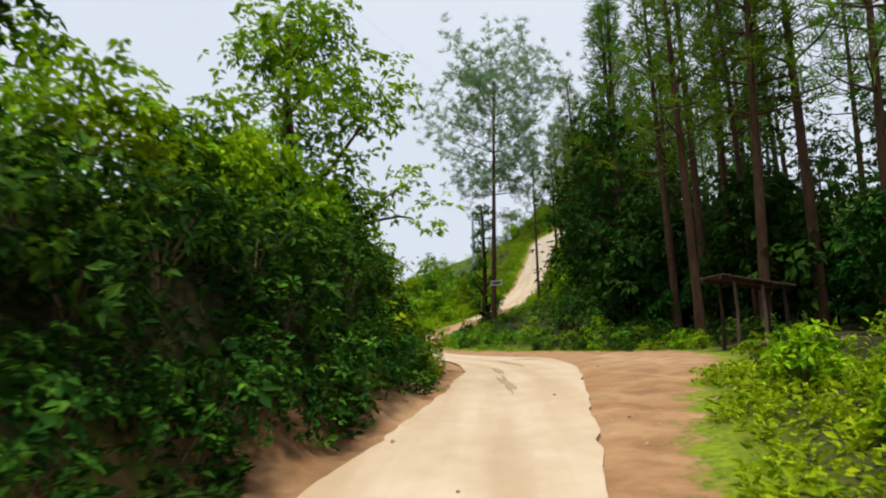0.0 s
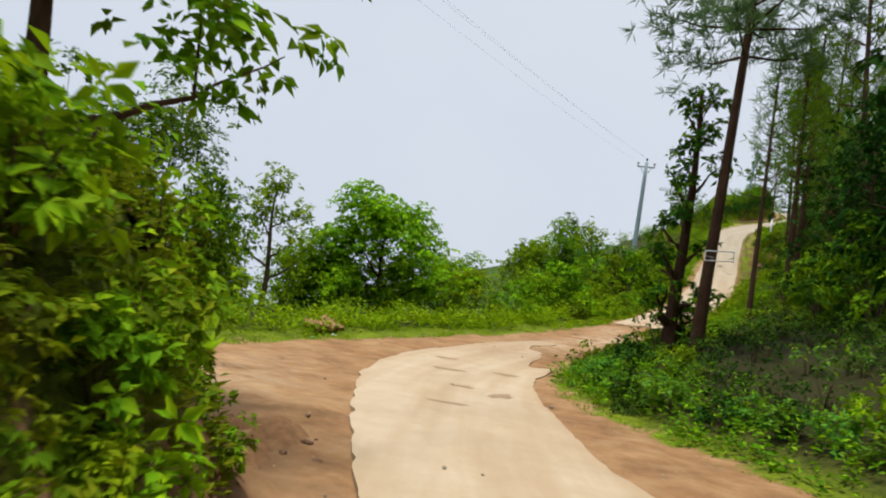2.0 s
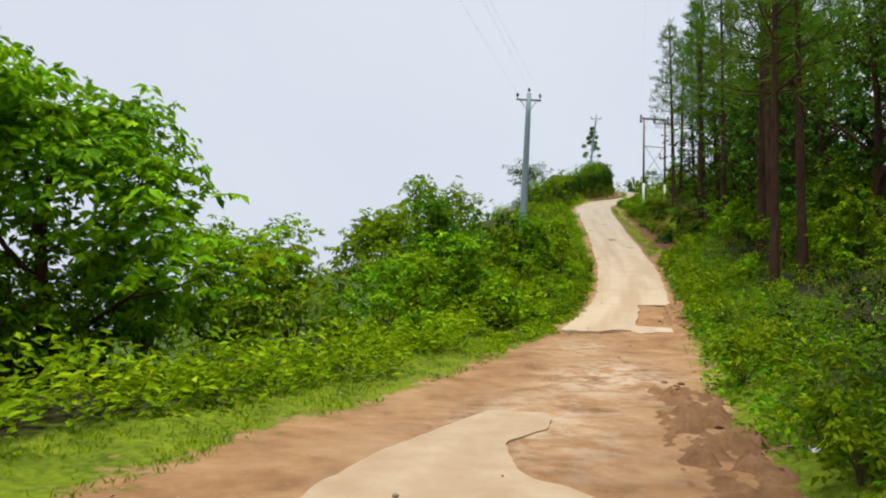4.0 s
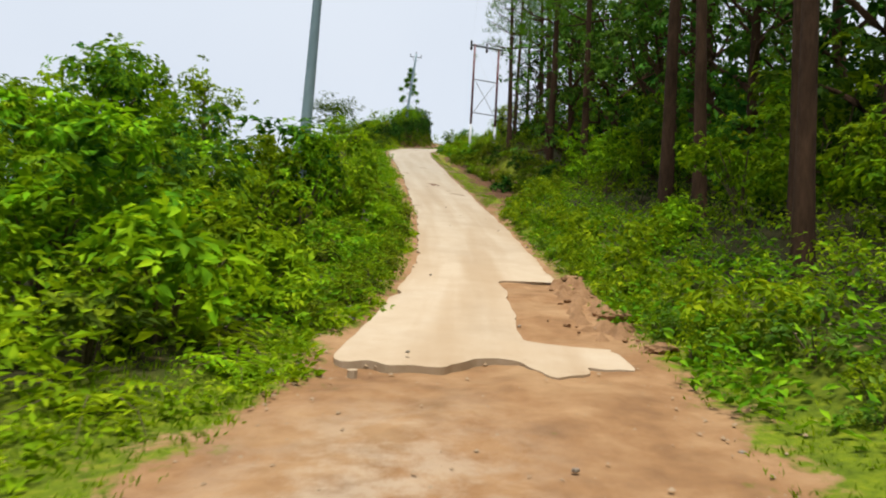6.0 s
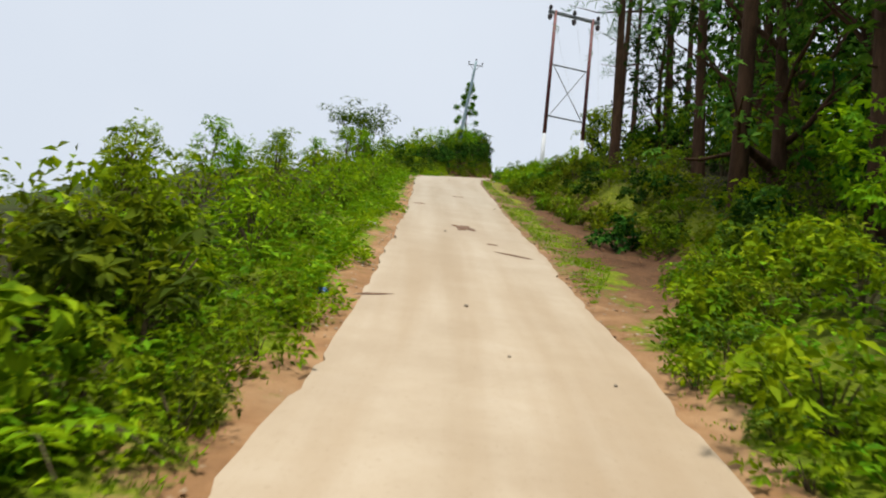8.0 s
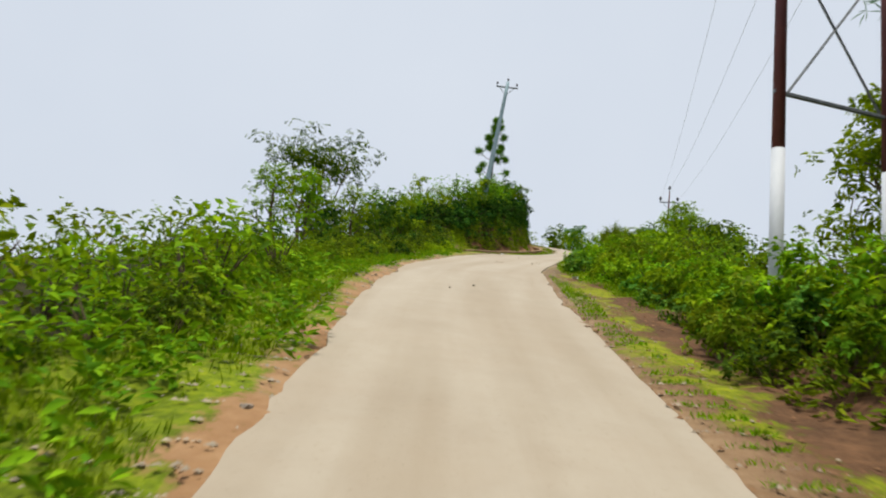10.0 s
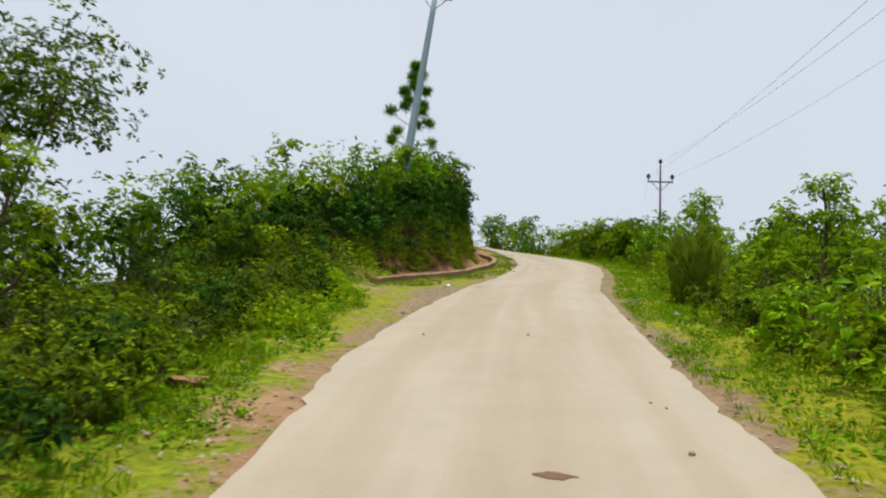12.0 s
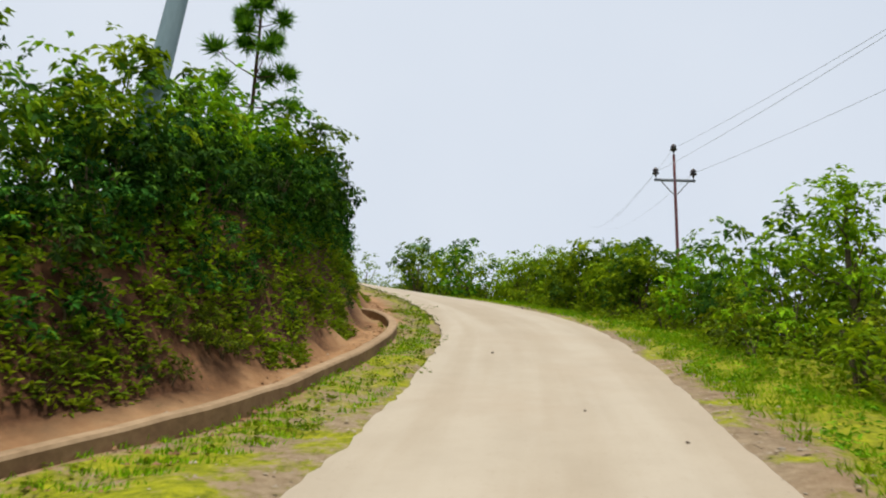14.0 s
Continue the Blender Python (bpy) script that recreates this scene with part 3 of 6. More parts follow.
def clump_leaves(r, blobs, count, length, droop=0.3, shell=0.55, per=8):
    """Sprigs of leaves, each a loose rosette on a twig's end, over and inside a set of blobs (x, y, z, rx, ry, rz)."""
    blobs = np.array(blobs, float)
    weight = blobs[:, 3] * blobs[:, 4] + blobs[:, 3] * blobs[:, 5]
    sprigs = max(count // per, 6)
    pick = r.choice(len(blobs), sprigs, p=weight / weight.sum())
    way = unit(r.normal(size=(sprigs, 3)) + [0, 0, 0.25])
    depth = (shell + (1 - shell) * r.random(sprigs) ** 0.5) * (1 + 0.07 * r.normal(size=sprigs))
    at = blobs[pick, :3] + way * blobs[pick, 3:] * depth[:, None]
    face = unit(way * 0.8 + np.array([0, 0, 0.75]) + 0.3 * r.normal(size=(sprigs, 3)))
    grow = 0.7 + 0.6 * r.random(sprigs)
    at, face, grow = np.repeat(at, per, 0), np.repeat(face, per, 0), np.repeat(grow, per)
    n = len(at)
    ring = r.normal(size=(n, 3))
    ring = unit(ring - face * (ring * face).sum(1)[:, None])
    axis = unit(ring + face * (0.55 * r.random(n) - 0.1)[:, None] - np.array([0, 0, droop * 0.8]))
    normal = unit(face + 0.3 * r.normal(size=(n, 3)) + ring * 0.25)
    size = length * grow * (0.65 + 0.6 * r.random(n))
    centre = at + axis * (size * (0.5 + 0.25 * r.random(n)))[:, None] + face * (length * 0.5 * (r.random(n) - 0.6))[:, None]
    return leaf_mesh(centre, axis, normal, size, size * (0.36 + 0.18 * r.random(n)))


# ---- ground ----
def spread(a, b, step, reach, grow=1.25):
    core = np.arange(a, b + step / 2, step)
    out, d = [], step
    while sum(out) < reach:
        d *= grow
        out.append(d)
    away = np.cumsum(out)
    return np.concatenate([a - away[::-1], core, b + away])


def build_ground():
    xs, ys = spread(-24, 40, 0.58, 3500), spread(-14, 184, 0.58, 3500)
    gx, gy = np.meshgrid(xs, ys)
    x, y = gx.ravel(), gy.ravel()
    s, u, zc = road_coords(x, y)
    z = zc + profile(s, u) - hollow(x, y)
    knoll = 45.5 - 0.33 * np.hypot(x - 47, y - 243)
    z = np.maximum(z, knoll)
    z = np.maximum(z, -120)
    far = smooth((np.hypot(x - 5, y - 85) - 300) / 300)
    z = z * (1 - far) - 120 * far
    left = u < 0
    foot = np.where(left, -table(EDGES, s, 3), table(EDGES, s, 4))
    extra = np.where(left, np.interp(s, [0, 44, 50, 152, 157, 172, 180], [0.3, 0.3, 0, 0, 2.4, 2.4, 0.3]), np.interp(s, [96, 100, 126, 130], [0, 0.7, 0.7, 0]))
    mix = np.where(left, np.interp(s, [0, 122, 132, 140, 146, 153, 155, 180, 215], [1, 1, 0.9, 0.75, 0.44, 0.44, 0.95, 0.95, 0.5]), np.interp(s, [0, 14, 22, 100, 105, 122, 132, 140, 215], [0.6, 0.6, 1, 1, 0.85, 0.9, 0.9, 0.55, 0.5]))
    dirt = (np.clip(0.5 + (foot + extra - np.abs(u)) / 0.9, -0.6, 1.0)) * mix
    # Where litter lies; this also paints shade below shrubs and trees.
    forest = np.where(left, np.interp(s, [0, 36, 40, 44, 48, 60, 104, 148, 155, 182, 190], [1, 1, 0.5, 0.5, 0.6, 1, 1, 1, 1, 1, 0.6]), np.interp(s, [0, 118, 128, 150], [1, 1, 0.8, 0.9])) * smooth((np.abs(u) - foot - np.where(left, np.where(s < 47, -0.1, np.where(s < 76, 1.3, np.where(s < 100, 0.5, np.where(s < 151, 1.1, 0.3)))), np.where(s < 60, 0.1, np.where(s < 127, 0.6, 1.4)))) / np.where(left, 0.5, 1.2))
    slab = np.where(left, -table(EDGES, s, 1), table(EDGES, s, 2))
    damp_shade = np.where(left, np.interp(s, [0, 24, 28, 36, 44, 50, 152, 156, 180], [0.9, 0.85, 0.7, 0.4, 0.3, 0, 0, 0, 0]), np.interp(s, [0, 98, 103, 128, 134, 146], [0, 0, 0.85, 0.85, 0.95, 0.2])) * smooth((np.abs(u) - slab - 0.1) / 0.5)
    gravel = np.where(left, np.interp(s, [110, 140, 150, 215], [0, 0.3, 0.85, 0.85]), np.interp(s, [96, 112, 136, 215], [0, 0.35, 0.85, 0.85]))
    # Face of the last cut bank: shade under the bushes put into the earth.
    face = left * np.interp(s, [152, 156, 182, 186], [0, 1, 1, 0]) * smooth((np.abs(u) - foot - shelf(s) + 0.15) / 0.35)
    damp_shade = np.maximum(damp_shade, face)
    damp_shade = np.maximum(damp_shade, 0.9 * np.exp(-((s - 45.4) / 1.5) ** 2 - ((u + 1.75) / 0.55) ** 2))
    dirt = np.where(left & (s > 152) & (s < 184) & (np.abs(u) < foot - 0.1), 0.43, dirt)
    strip = np.interp(s, [118, 126, 180, 215], [0, 1, 1, 1]) * smooth((np.where(left, np.interp(s, [128, 142, 150], [0.25, 0.35, 0.95]), np.interp(s, [134, 142], [0.1, 0.6])) + 0.25 * np.sin(s * 0.8) - (np.abs(u) - slab)) / 0.4)
    dirt = np.maximum(dirt, strip * np.where(left & (s > 153), 0.5, 0.72))
    gravel = np.maximum(gravel, strip * np.interp(s, [132, 147], [0.15, 1]))
    dirt = np.where(~left & (s > 97) & (s < 135) & (np.abs(u) > slab + 0.3) & (np.abs(u) < slab + 1.15), 0.44, dirt)
    gravel = np.where(left & (s > 150) & (np.abs(u) > foot - 0.1), 0.0, gravel)
    crust = sum(k * np.exp(-((s - a) / b) ** 2 - ((u - c) / d) ** 2) for a, b, c, d, k in ((70.6, 2.0, 0.3, 1.0, 1.0), (66.0, 2.5, -0.6, 1.2, 0.7), (74.5, 1.5, -0.7, 0.8, 0.6), (50.0, 4.0, -3.6, 1.2, 0.4), (32.0, 4.0, 4.6, 1.2, 0.35)))
    nx, ny = len(xs), len(ys)
    i = (np.arange(ny - 1)[:, None] * nx + np.arange(nx - 1)[None, :]).ravel()
    quads = np.stack([i, i + 1, i + nx + 1, i + nx], 1).astype(np.int32)
    me = bpy.data.meshes.new("ground")
    me.vertices.add(len(x)), me.loops.add(quads.size), me.polygons.add(len(quads))
    me.vertices.foreach_set("co", np.stack([x, y, z], 1).ravel().astype(np.float32))
    me.loops.foreach_set("vertex_index", quads.ravel())
    me.polygons.foreach_set("loop_start", np.arange(0, quads.size, 4, dtype=np.int32))
    me.polygons.foreach_set("use_smooth", np.ones(len(quads), dtype=bool))
    for name, values in (("dirt", dirt), ("litter_shade", forest), ("damp_shade", damp_shade), ("gravel", gravel), ("crust", crust), ("wild", smooth((np.abs(u) - foot - 5) / 6))):
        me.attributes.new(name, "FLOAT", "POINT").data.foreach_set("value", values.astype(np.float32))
    me.materials.append(GROUND)
    me.update(calc_edges=True)
    return tagged(new("ground", me), "brown earth and green turf on a steep hillside", "ground", kind="structure")


build_ground()


# ---- road slab ----
def wobble(a, b, seed):
    return noise.noise(Vector((a, b, seed * 7.3)))


def slab_stands(s, u):
    n = wobble(s * 0.9, u * 1.3, 1) + 0.5 * wobble(s * 2.7, u * 3.3, 2)
    if s < 60.2 + 1.2 * n - 0.5 * u * (u > 0):
        return True
    soft = wobble(s * 0.5, u * 0.9, 12)
    if s < 66.8:
        return -2.2 + (s - 60) * 0.12 + 0.5 * soft < u < 0.7 - (s - 60) * 0.2 + 0.7 * soft + 0.1 * n
    if s < 77.6 + 0.9 * n:
        return False
    return True


def road_point(s, u, lift=0.0):
    i = np.interp(s, WAY, np.arange(len(WAY)))
    c = [np.interp(i, np.arange(len(LINE)), LINE[:, k]) for k in range(3)]
    a = [np.interp(i, np.arange(len(LINE)), ACROSS[:, k]) for k in range(2)]
    return (c[0] + a[0] * u, c[1] + a[1] * u, c[2] - 0.0048 * u * u + 0.008 * wobble(s * 0.6, u, 8) + lift)


def build_road():
    verts, lane, along, faces = [], [], [], []
    for s0, s1, step, cols in ((0, 58, 0.2, 14), (58, 85.5, 0.06, 58), (85.5, WAY[-1] - 0.2, 0.2, 14)):
        rows, start = np.linspace(s0, s1, int((s1 - s0) / step)), len(verts)
        for s in rows:
            l = float(table(EDGES, s, 1)) + 0.07 * wobble(s * 0.5, 0, 3) + 0.03 * wobble(s * 1.6, 0, 4) + 0.16 * max(0.0, wobble(s * 1.3, 0, 14) - 0.15) + 0.12 * max(0.0, wobble(s * 3.1, 0, 15) - 0.2)
            r = float(table(EDGES, s, 2)) + 0.07 * wobble(s * 0.5, 0, 5) + 0.03 * wobble(s * 1.6, 0, 6) - 0.16 * max(0.0, wobble(s * 1.3, 0, 16) - 0.15) - 0.12 * max(0.0, wobble(s * 3.1, 0, 17) - 0.2)
            if 78.7 < s < 84.0:
                r = 0.45 + 0.12 * wobble(s * 0.8, 0, 31) + 0.05 * wobble(s * 3.1, 0, 32)
            for k in range(cols + 1):
                u = l + (r - l) * k / cols
                verts.append(road_point(s, u)), lane.append(u), along.append(s)
        for j in range(len(rows) - 1):
            for k in range(cols):
                a = start + j * (cols + 1) + k
                if slab_stands(rows[j] + step / 2, (lane[a] + lane[a + 1]) / 2):
                    faces.append((a, a + 1, a + cols + 2, a + cols + 1))
    count = {}
    for f in faces:
        for p, q in zip(f, f[1:] + f[:1]):
            count[(p, q)] = True
    beside = {}
    for p, q in count:
        if (q, p) not in count and 59 < along[p] < 85:
            beside.setdefault(p, []).append(q), beside.setdefault(q, []).append(p)
    for _ in range(5):
        moved = {v: [sum(verts[w][i] for w in near) / len(near) * 0.5 + verts[v][i] * 0.5 for i in (0, 1, 2)] for v, near in beside.items() if len(near) == 2}
        for v, p in moved.items():
            verts[v] = tuple(p)
    low = {}
    for p, q in [e for e in count if (e[1], e[0]) not in count and not (along[e[0]] == along[e[1]] and min(abs(along[e[0]] - 58), abs(along[e[0]] - 85.5)) < 0.05)]:
        for v in (p, q):
            if v not in low:
                low[v] = len(verts)
                x, y, z = verts[v]
                verts.append((x, y, z - 0.16)), lane.append(lane[v]), along.append(along[v])
        faces.append((q, p, low[p], low[q]))
    road = mesh_object("road", verts, faces, ROAD)
    for name, values in (("lane", lane), ("along", along)):
        road.data.attributes.new(name, "FLOAT", "POINT").data.foreach_set("value", np.array(values, dtype=np.float32))
    return tagged(road, "narrow dusty concrete road with broken edges and a washed-out stretch", "road", kind="structure")


build_road()


def mud_patch(s, u, rs, ru, seed, mat, label, slant=0.0):
    """A thin ragged patch on the slab."""
    verts, faces = [road_point(s, u, 0.016)], []
    n = 30
    for ring, lift in ((0.55, 0.014), (1.0, 0.005)):
        for k in range(n):
            a = 2 * math.pi * k / n
            w = ring * (1 + 0.7 * wobble(math.cos(a) * 1.6, math.sin(a) * 1.6, seed) + 0.45 * wobble(math.cos(a) * 5, math.sin(a) * 5, seed + 3))
            ds, du = rs * w * math.sin(a), ru * w * math.cos(a)
            verts.append(road_point(s + ds + slant * du, u + du, lift))
    for k in range(n):
        j = (k + 1) % n
        faces.append((0, 1 + k, 1 + j))
        faces.append((1 + k, 1 + n + k, 1 + n + j, 1 + j))
    tagged(mesh_object("mud_patch", verts, faces, mat), label, "mud patch", "patches on the road")


for k, (s, u, rs, ru, slant) in enumerate([(34.8, 2.1, 0.42, 0.36, 0), (32.4, 1.15, 1.7, 0.12, 2), (26.2, 0.22, 1.6, 0.11, 1), (29.2, 0.35, 1.0, 0.08, 2), (53.6, 0.3, 0.16, 0.3, 0), (53.0, 1.1, 0.3, 0.24, 1),
                                           (51.0, 0.2, 0.1, 0.36, 0), (56.2, -0.4, 0.2, 0.35, 0), (56.9, 0.9, 0.22, 0.26, 0), (58.2, -1.1, 0.2, 0.3, 0), (107.8, 0.52, 0.5, 0.25, 0),
                                           (99.9, -1.0, 0.06, 0.2, 0.5), (104.4, 1.3, 0.1, 0.4, -0.5), (105.5, 1.0, 0.07, 0.14, 0), (138.4, 0.26, 0.05, 0.12, 0), (112.6, -0.55, 0.12, 0.2, 0),
                                           (116.5, 0.75, 0.1, 0.22, 0), (153.3, -1.35, 0.05, 0.14, 0.3)]):
    mud_patch(s, u, rs, ru, 20 + k, MUD if k > 9 else DRY_MUD, "brown mud patch on the pale road surface", slant)


# ---- kerb wall of the drain at the last bend ----
def build_kerb():
    line = glide(np.array([(153.4, -4.3, 0), (154.6, -4.05, 0), (156.2, -3.7, 0), (158.4, -3.0, 0), (161, -2.65, 0), (164, -2.45, 0), (166.6, -2.5, 0), (168.6, -2.9, 0), (169.6, -3.7, 0)], float), 0.2)
    section = [(-0.09, -0.3), (-0.09, 0.20), (-0.07, 0.22), (0.07, 0.22), (0.09, 0.19), (0.10, -0.3)]
    verts, faces = [], []
    for j, (s, u, _) in enumerate(line):
        i = np.interp(s, WAY, np.arange(len(WAY)))
        c = [np.interp(i, np.arange(len(LINE)), LINE[:, k]) for k in range(3)]
        a = [np.interp(i, np.arange(len(LINE)), ACROSS[:, k]) for k in range(2)]
        for du, dz in section:
            w = u + du + 0.012 * wobble(s * 1.7, dz, 9)
            high = dz * float(np.interp(s, [152, 154, 158], [0.6, 1, 1.05])) if dz > 0 else dz
            verts.append((c[0] + a[0] * w, c[1] + a[1] * w, c[2] - 0.05 + high + 0.02 * wobble(s * 1.1, du, 10) + 0.012 * wobble(s * 3.7, du, 11)))
    n = len(section)
    for j in range(len(line) - 1):
        for k in range(n - 1):
            faces.append((j * n + k, j * n + k + 1, (j + 1) * n + k + 1, (j + 1) * n + k))
    # Top faces take the lighter tan material, the sides the browner one.
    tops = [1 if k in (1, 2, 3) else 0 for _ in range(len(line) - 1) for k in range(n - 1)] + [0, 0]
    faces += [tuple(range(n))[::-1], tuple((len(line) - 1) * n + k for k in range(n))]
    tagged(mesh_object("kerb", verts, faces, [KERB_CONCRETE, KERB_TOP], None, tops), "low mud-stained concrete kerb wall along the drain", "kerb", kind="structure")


build_kerb()


# ---- poles and wires ----
def thing(name, at, label, category, group="", turn=0.0, scale=1.0):
    ob = tagged(new(name), label, category, group)
    ob.matrix_world = Matrix.LocRotScale(at, Euler((0, 0, turn)), (scale,) * 3)
    ob.empty_display_size = 0.3
    return ob


def insulator(shape, at, hang=False, size=1.0):
    x, y, z = at
    k = -1 if hang else 1
    heights = [0, 0.05, 0.07, 0.12, 0.14, 0.19, 0.22]
    radii = [0.02, 0.03, 0.085, 0.05, 0.075, 0.045, 0.015]
    return shape.tube([(x, y, z + k * h * size) for h in heights], [r * size for r in radii], 10)


def tip_pole(name, base, top, arm_drop, arm_length, turn, r0, r1, body, label, cap=1.0):
    """A tapered pole with one cross-arm, three pin insulators and a brace pair."""
    ob = thing(name, base, label, "utility pole", "power line supports")
    axis = Vector(top) - Vector(base)
    n = 8
    Shape().tube([axis * (k / n) - Vector((0, 0, 0.4 if k == 0 else 0)) for k in range(n + 1)], [r0 + (r1 - r0) * k / n for k in range(n + 1)], 14).object("pole", body, ob, soft=True)
    arm = axis - axis.normalized() * arm_drop
    across = Vector((math.cos(turn), math.sin(turn), 0))
    lean = across - axis.normalized() * across.dot(axis.normalized())
    m = Matrix.Translation(arm) @ lean.to_track_quat("X", "Z").to_matrix().to_4x4()
    Shape().box(m, arm_length, 0.09, 0.09, 0.012).object("cross_arm", STEEL_GREY, ob)
    braces = Shape()
    for k in (-1, 1):
        braces.tube([arm + lean * k * arm_length * 0.36, arm - axis.normalized() * 0.55 + lean * k * 0.06], [0.02, 0.02], 5)
    braces.object("brace", STEEL_GREY, ob)
    tips = [arm + lean * k * arm_length * 0.46 + Vector((0, 0, 0.05)) for k in (-1, 1)] + [axis]
    for p in tips:
        insulator(Shape().tube([p, p + Vector((0, 0, 0.1))], [0.015, 0.015], 5), p + Vector((0, 0, 0.08)), False, cap).object("insulator", PORCELAIN, ob, "dark brown porcelain insulator", soft=True)
    return [Vector(base) + p + Vector((0, 0, 0.25)) for p in tips]


pole_a = tip_pole("concrete_pole", (-3.04, 80.8, float(ground_at(-3.04, 80.8)[0])), (-2.86, 80.8, 15.35), 0.35, 1.25, 0.0, 0.20, 0.12, CONCRETE_POLE, "tall grey tapered concrete power pole among roadside bushes")
LEAN_FOOT = float(ground_at(11.98, 147.5)[0])
tip_pole("leaning_pole", (12.24 + 0.098 * (LEAN_FOOT - 27.2), 147.5, LEAN_FOOT), (13.03, 147.5, 35.25), 0.4, 1.5, -0.3, 0.19, 0.11, CONCRETE_POLE, "leaning grey concrete power pole standing on the bushy bank")
red_pole = tip_pole("red_pole", (29.42, 157.4, float(ground_at(29.42, 157.4)[0])), (29.47, 157.4, 32.55), 1.0, 1.5, -0.35, 0.065, 0.05, RED_PAINT, "slim red-painted steel power pole behind the bushes", 1.6)


def h_frame():
    a, b = Vector((10.42, 110.2, 0)), Vector((12.4, 110.45, 0))
    ga, gb = (float(ground_at(p.x, p.y)[0]) for p in (a, b))
    mid = (a + b) / 2
    base = Vector((mid.x, mid.y, min(ga, gb)))
    ob = thing("twin_pole_frame", base, "twin red-painted steel poles with cross-braces and dark insulators", "utility pole", "power line supports")
    a.z = b.z = 0
    a, b = a - Vector((base.x, base.y, 0)), b - Vector((base.x, base.y, 0))
    up = lambda p, z: Vector((p.x, p.y, z - base.z))
    for p in (a, b):
        post = Shape().tube([up(p, 17.4), up(p, 20.5), up(p, 23.55)], [0.095, 0.085, 0.075], 12).object("pole", RED_PAINT, ob, soft=True)
        Shape().tube([up(p, base.z - 0.5), up(p, 17.4)], [0.10, 0.099], 12).object("pole_foot", PALE_PAINT, ob, "weathered white lower part of the pole", True)
    way = (b - a).normalized()
    turn = way.to_track_quat("X", "Z").to_matrix().to_4x4()
    Shape().box(Matrix.Translation(up((a + b) / 2, 23.45)) @ turn, 2.75, 0.12, 0.14, 0.015).object("cross_arm", STEEL_GREY, ob)
    for z in (20.85, 18.3):
        Shape().box(Matrix.Translation(up((a + b) / 2, z)) @ turn, 2.2, 0.06, 0.06, 0.008).object("brace", STEEL_GREY, ob)
    for p, q in ((a, b), (b, a)):
        Shape().tube([up(p + (q - p) * 0.08, 20.8), up(q - (q - p) * 0.08, 18.35)], [0.022, 0.022], 5).object("diagonal_brace", STEEL_GREY, ob)
    ends = []
    for k in (-1.28, 0.0, 1.28):
        p = up((a + b) / 2 + way * k, 23.52)
        insulator(insulator(Shape(), p, False, 1.3), p - Vector((0, 0, 0.14)), True, 1.6).object("insulator", PORCELAIN, ob, "dark brown porcelain insulator", True)
        ends.append(base + p + Vector((0, 0, 0.3)))
    return ends


frame_ends = h_frame()


def wire(a, b, sag, thick=0.0055):
    pts = [a + (b - a) * t - Vector((0, 0, sag * 4 * t * (1 - t))) for t in np.linspace(0, 1, 25)]
    ob = Shape().tube(pts, [thick] * 25, 4, False).object("power_wire", WIRE)
    tagged(ob, "thin grey overhead power wire", "wire", "overhead wires")


for k in range(3):
    wire(frame_ends[k], red_pole[(0, 2, 1)[k]], 0.8)
    wire(frame_ends[k], Vector((-17 + 1.3 * k, -2, 15.5)), 1.2, 0.003)
    wire(pole_a[k], Vector((-21 + 0.6 * k, 8, 12.5)), 1.0, 0.003)
    wire(red_pole[(0, 2, 1)[k]], Vector((60 + k, 215, 48)), 0.8)

# ---- plants: kinds ----
def stems(shape, r, height, spread_, count, radius):
    for _ in range(count):
        a = r.random() * 6.28
        d = spread_ * (0.3 + 0.7 * r.random())
        h = height * (0.55 + 0.4 * r.random())
        mid = (0.35 * d * math.cos(a), 0.35 * d * math.sin(a), h * 0.5)
        shape.tube([(0.05 * math.cos(a), 0.05 * math.sin(a), -0.15), mid, (d * math.cos(a), d * math.sin(a), h)], [radius, radius * 0.7, radius * 0.25], 4, False)
    return shape


def make_shrub(name, seed, height, width, leaves, length, mats, label, droop=0.3, shell=0.5, category="shrub", group="roadside shrubs"):
    """A leafy shrub: branching stems and a broken mass of leaves."""
    r = rng(seed)
    ob = tagged(new(name), label, category, group)
    blobs = []
    for _ in range(13):
        a, d = r.random() * 6.28, width * 0.42 * math.sqrt(r.random())
        z = height * (0.2 + 0.62 * r.random()) * (1 - 0.35 * d / width)
        k = 0.10 + 0.13 * r.random()
        blobs.append((d * math.cos(a), d * math.sin(a), z, width * k * 1.1, width * k * 1.1, height * k))
    for _ in range(4):
        a, d = r.random() * 6.28, width * 0.33 * r.random()
        blobs.append((d * math.cos(a), d * math.sin(a), height * (0.8 + 0.12 * r.random()), width * 0.09, width * 0.09, height * 0.13))
    share = np.array([0.62, 0.38]) if len(mats) > 1 else np.array([1.0])
    sets = [clump_leaves(r, blobs, int(leaves * k), length, droop, shell) for k in share]
    foliage_object("foliage", sets, mats, ob)
    stems(Shape(), r, height * 0.68, width * 0.26, 7, 0.018 + 0.008 * height).object("branchwork", TWIG, ob)
    return ob


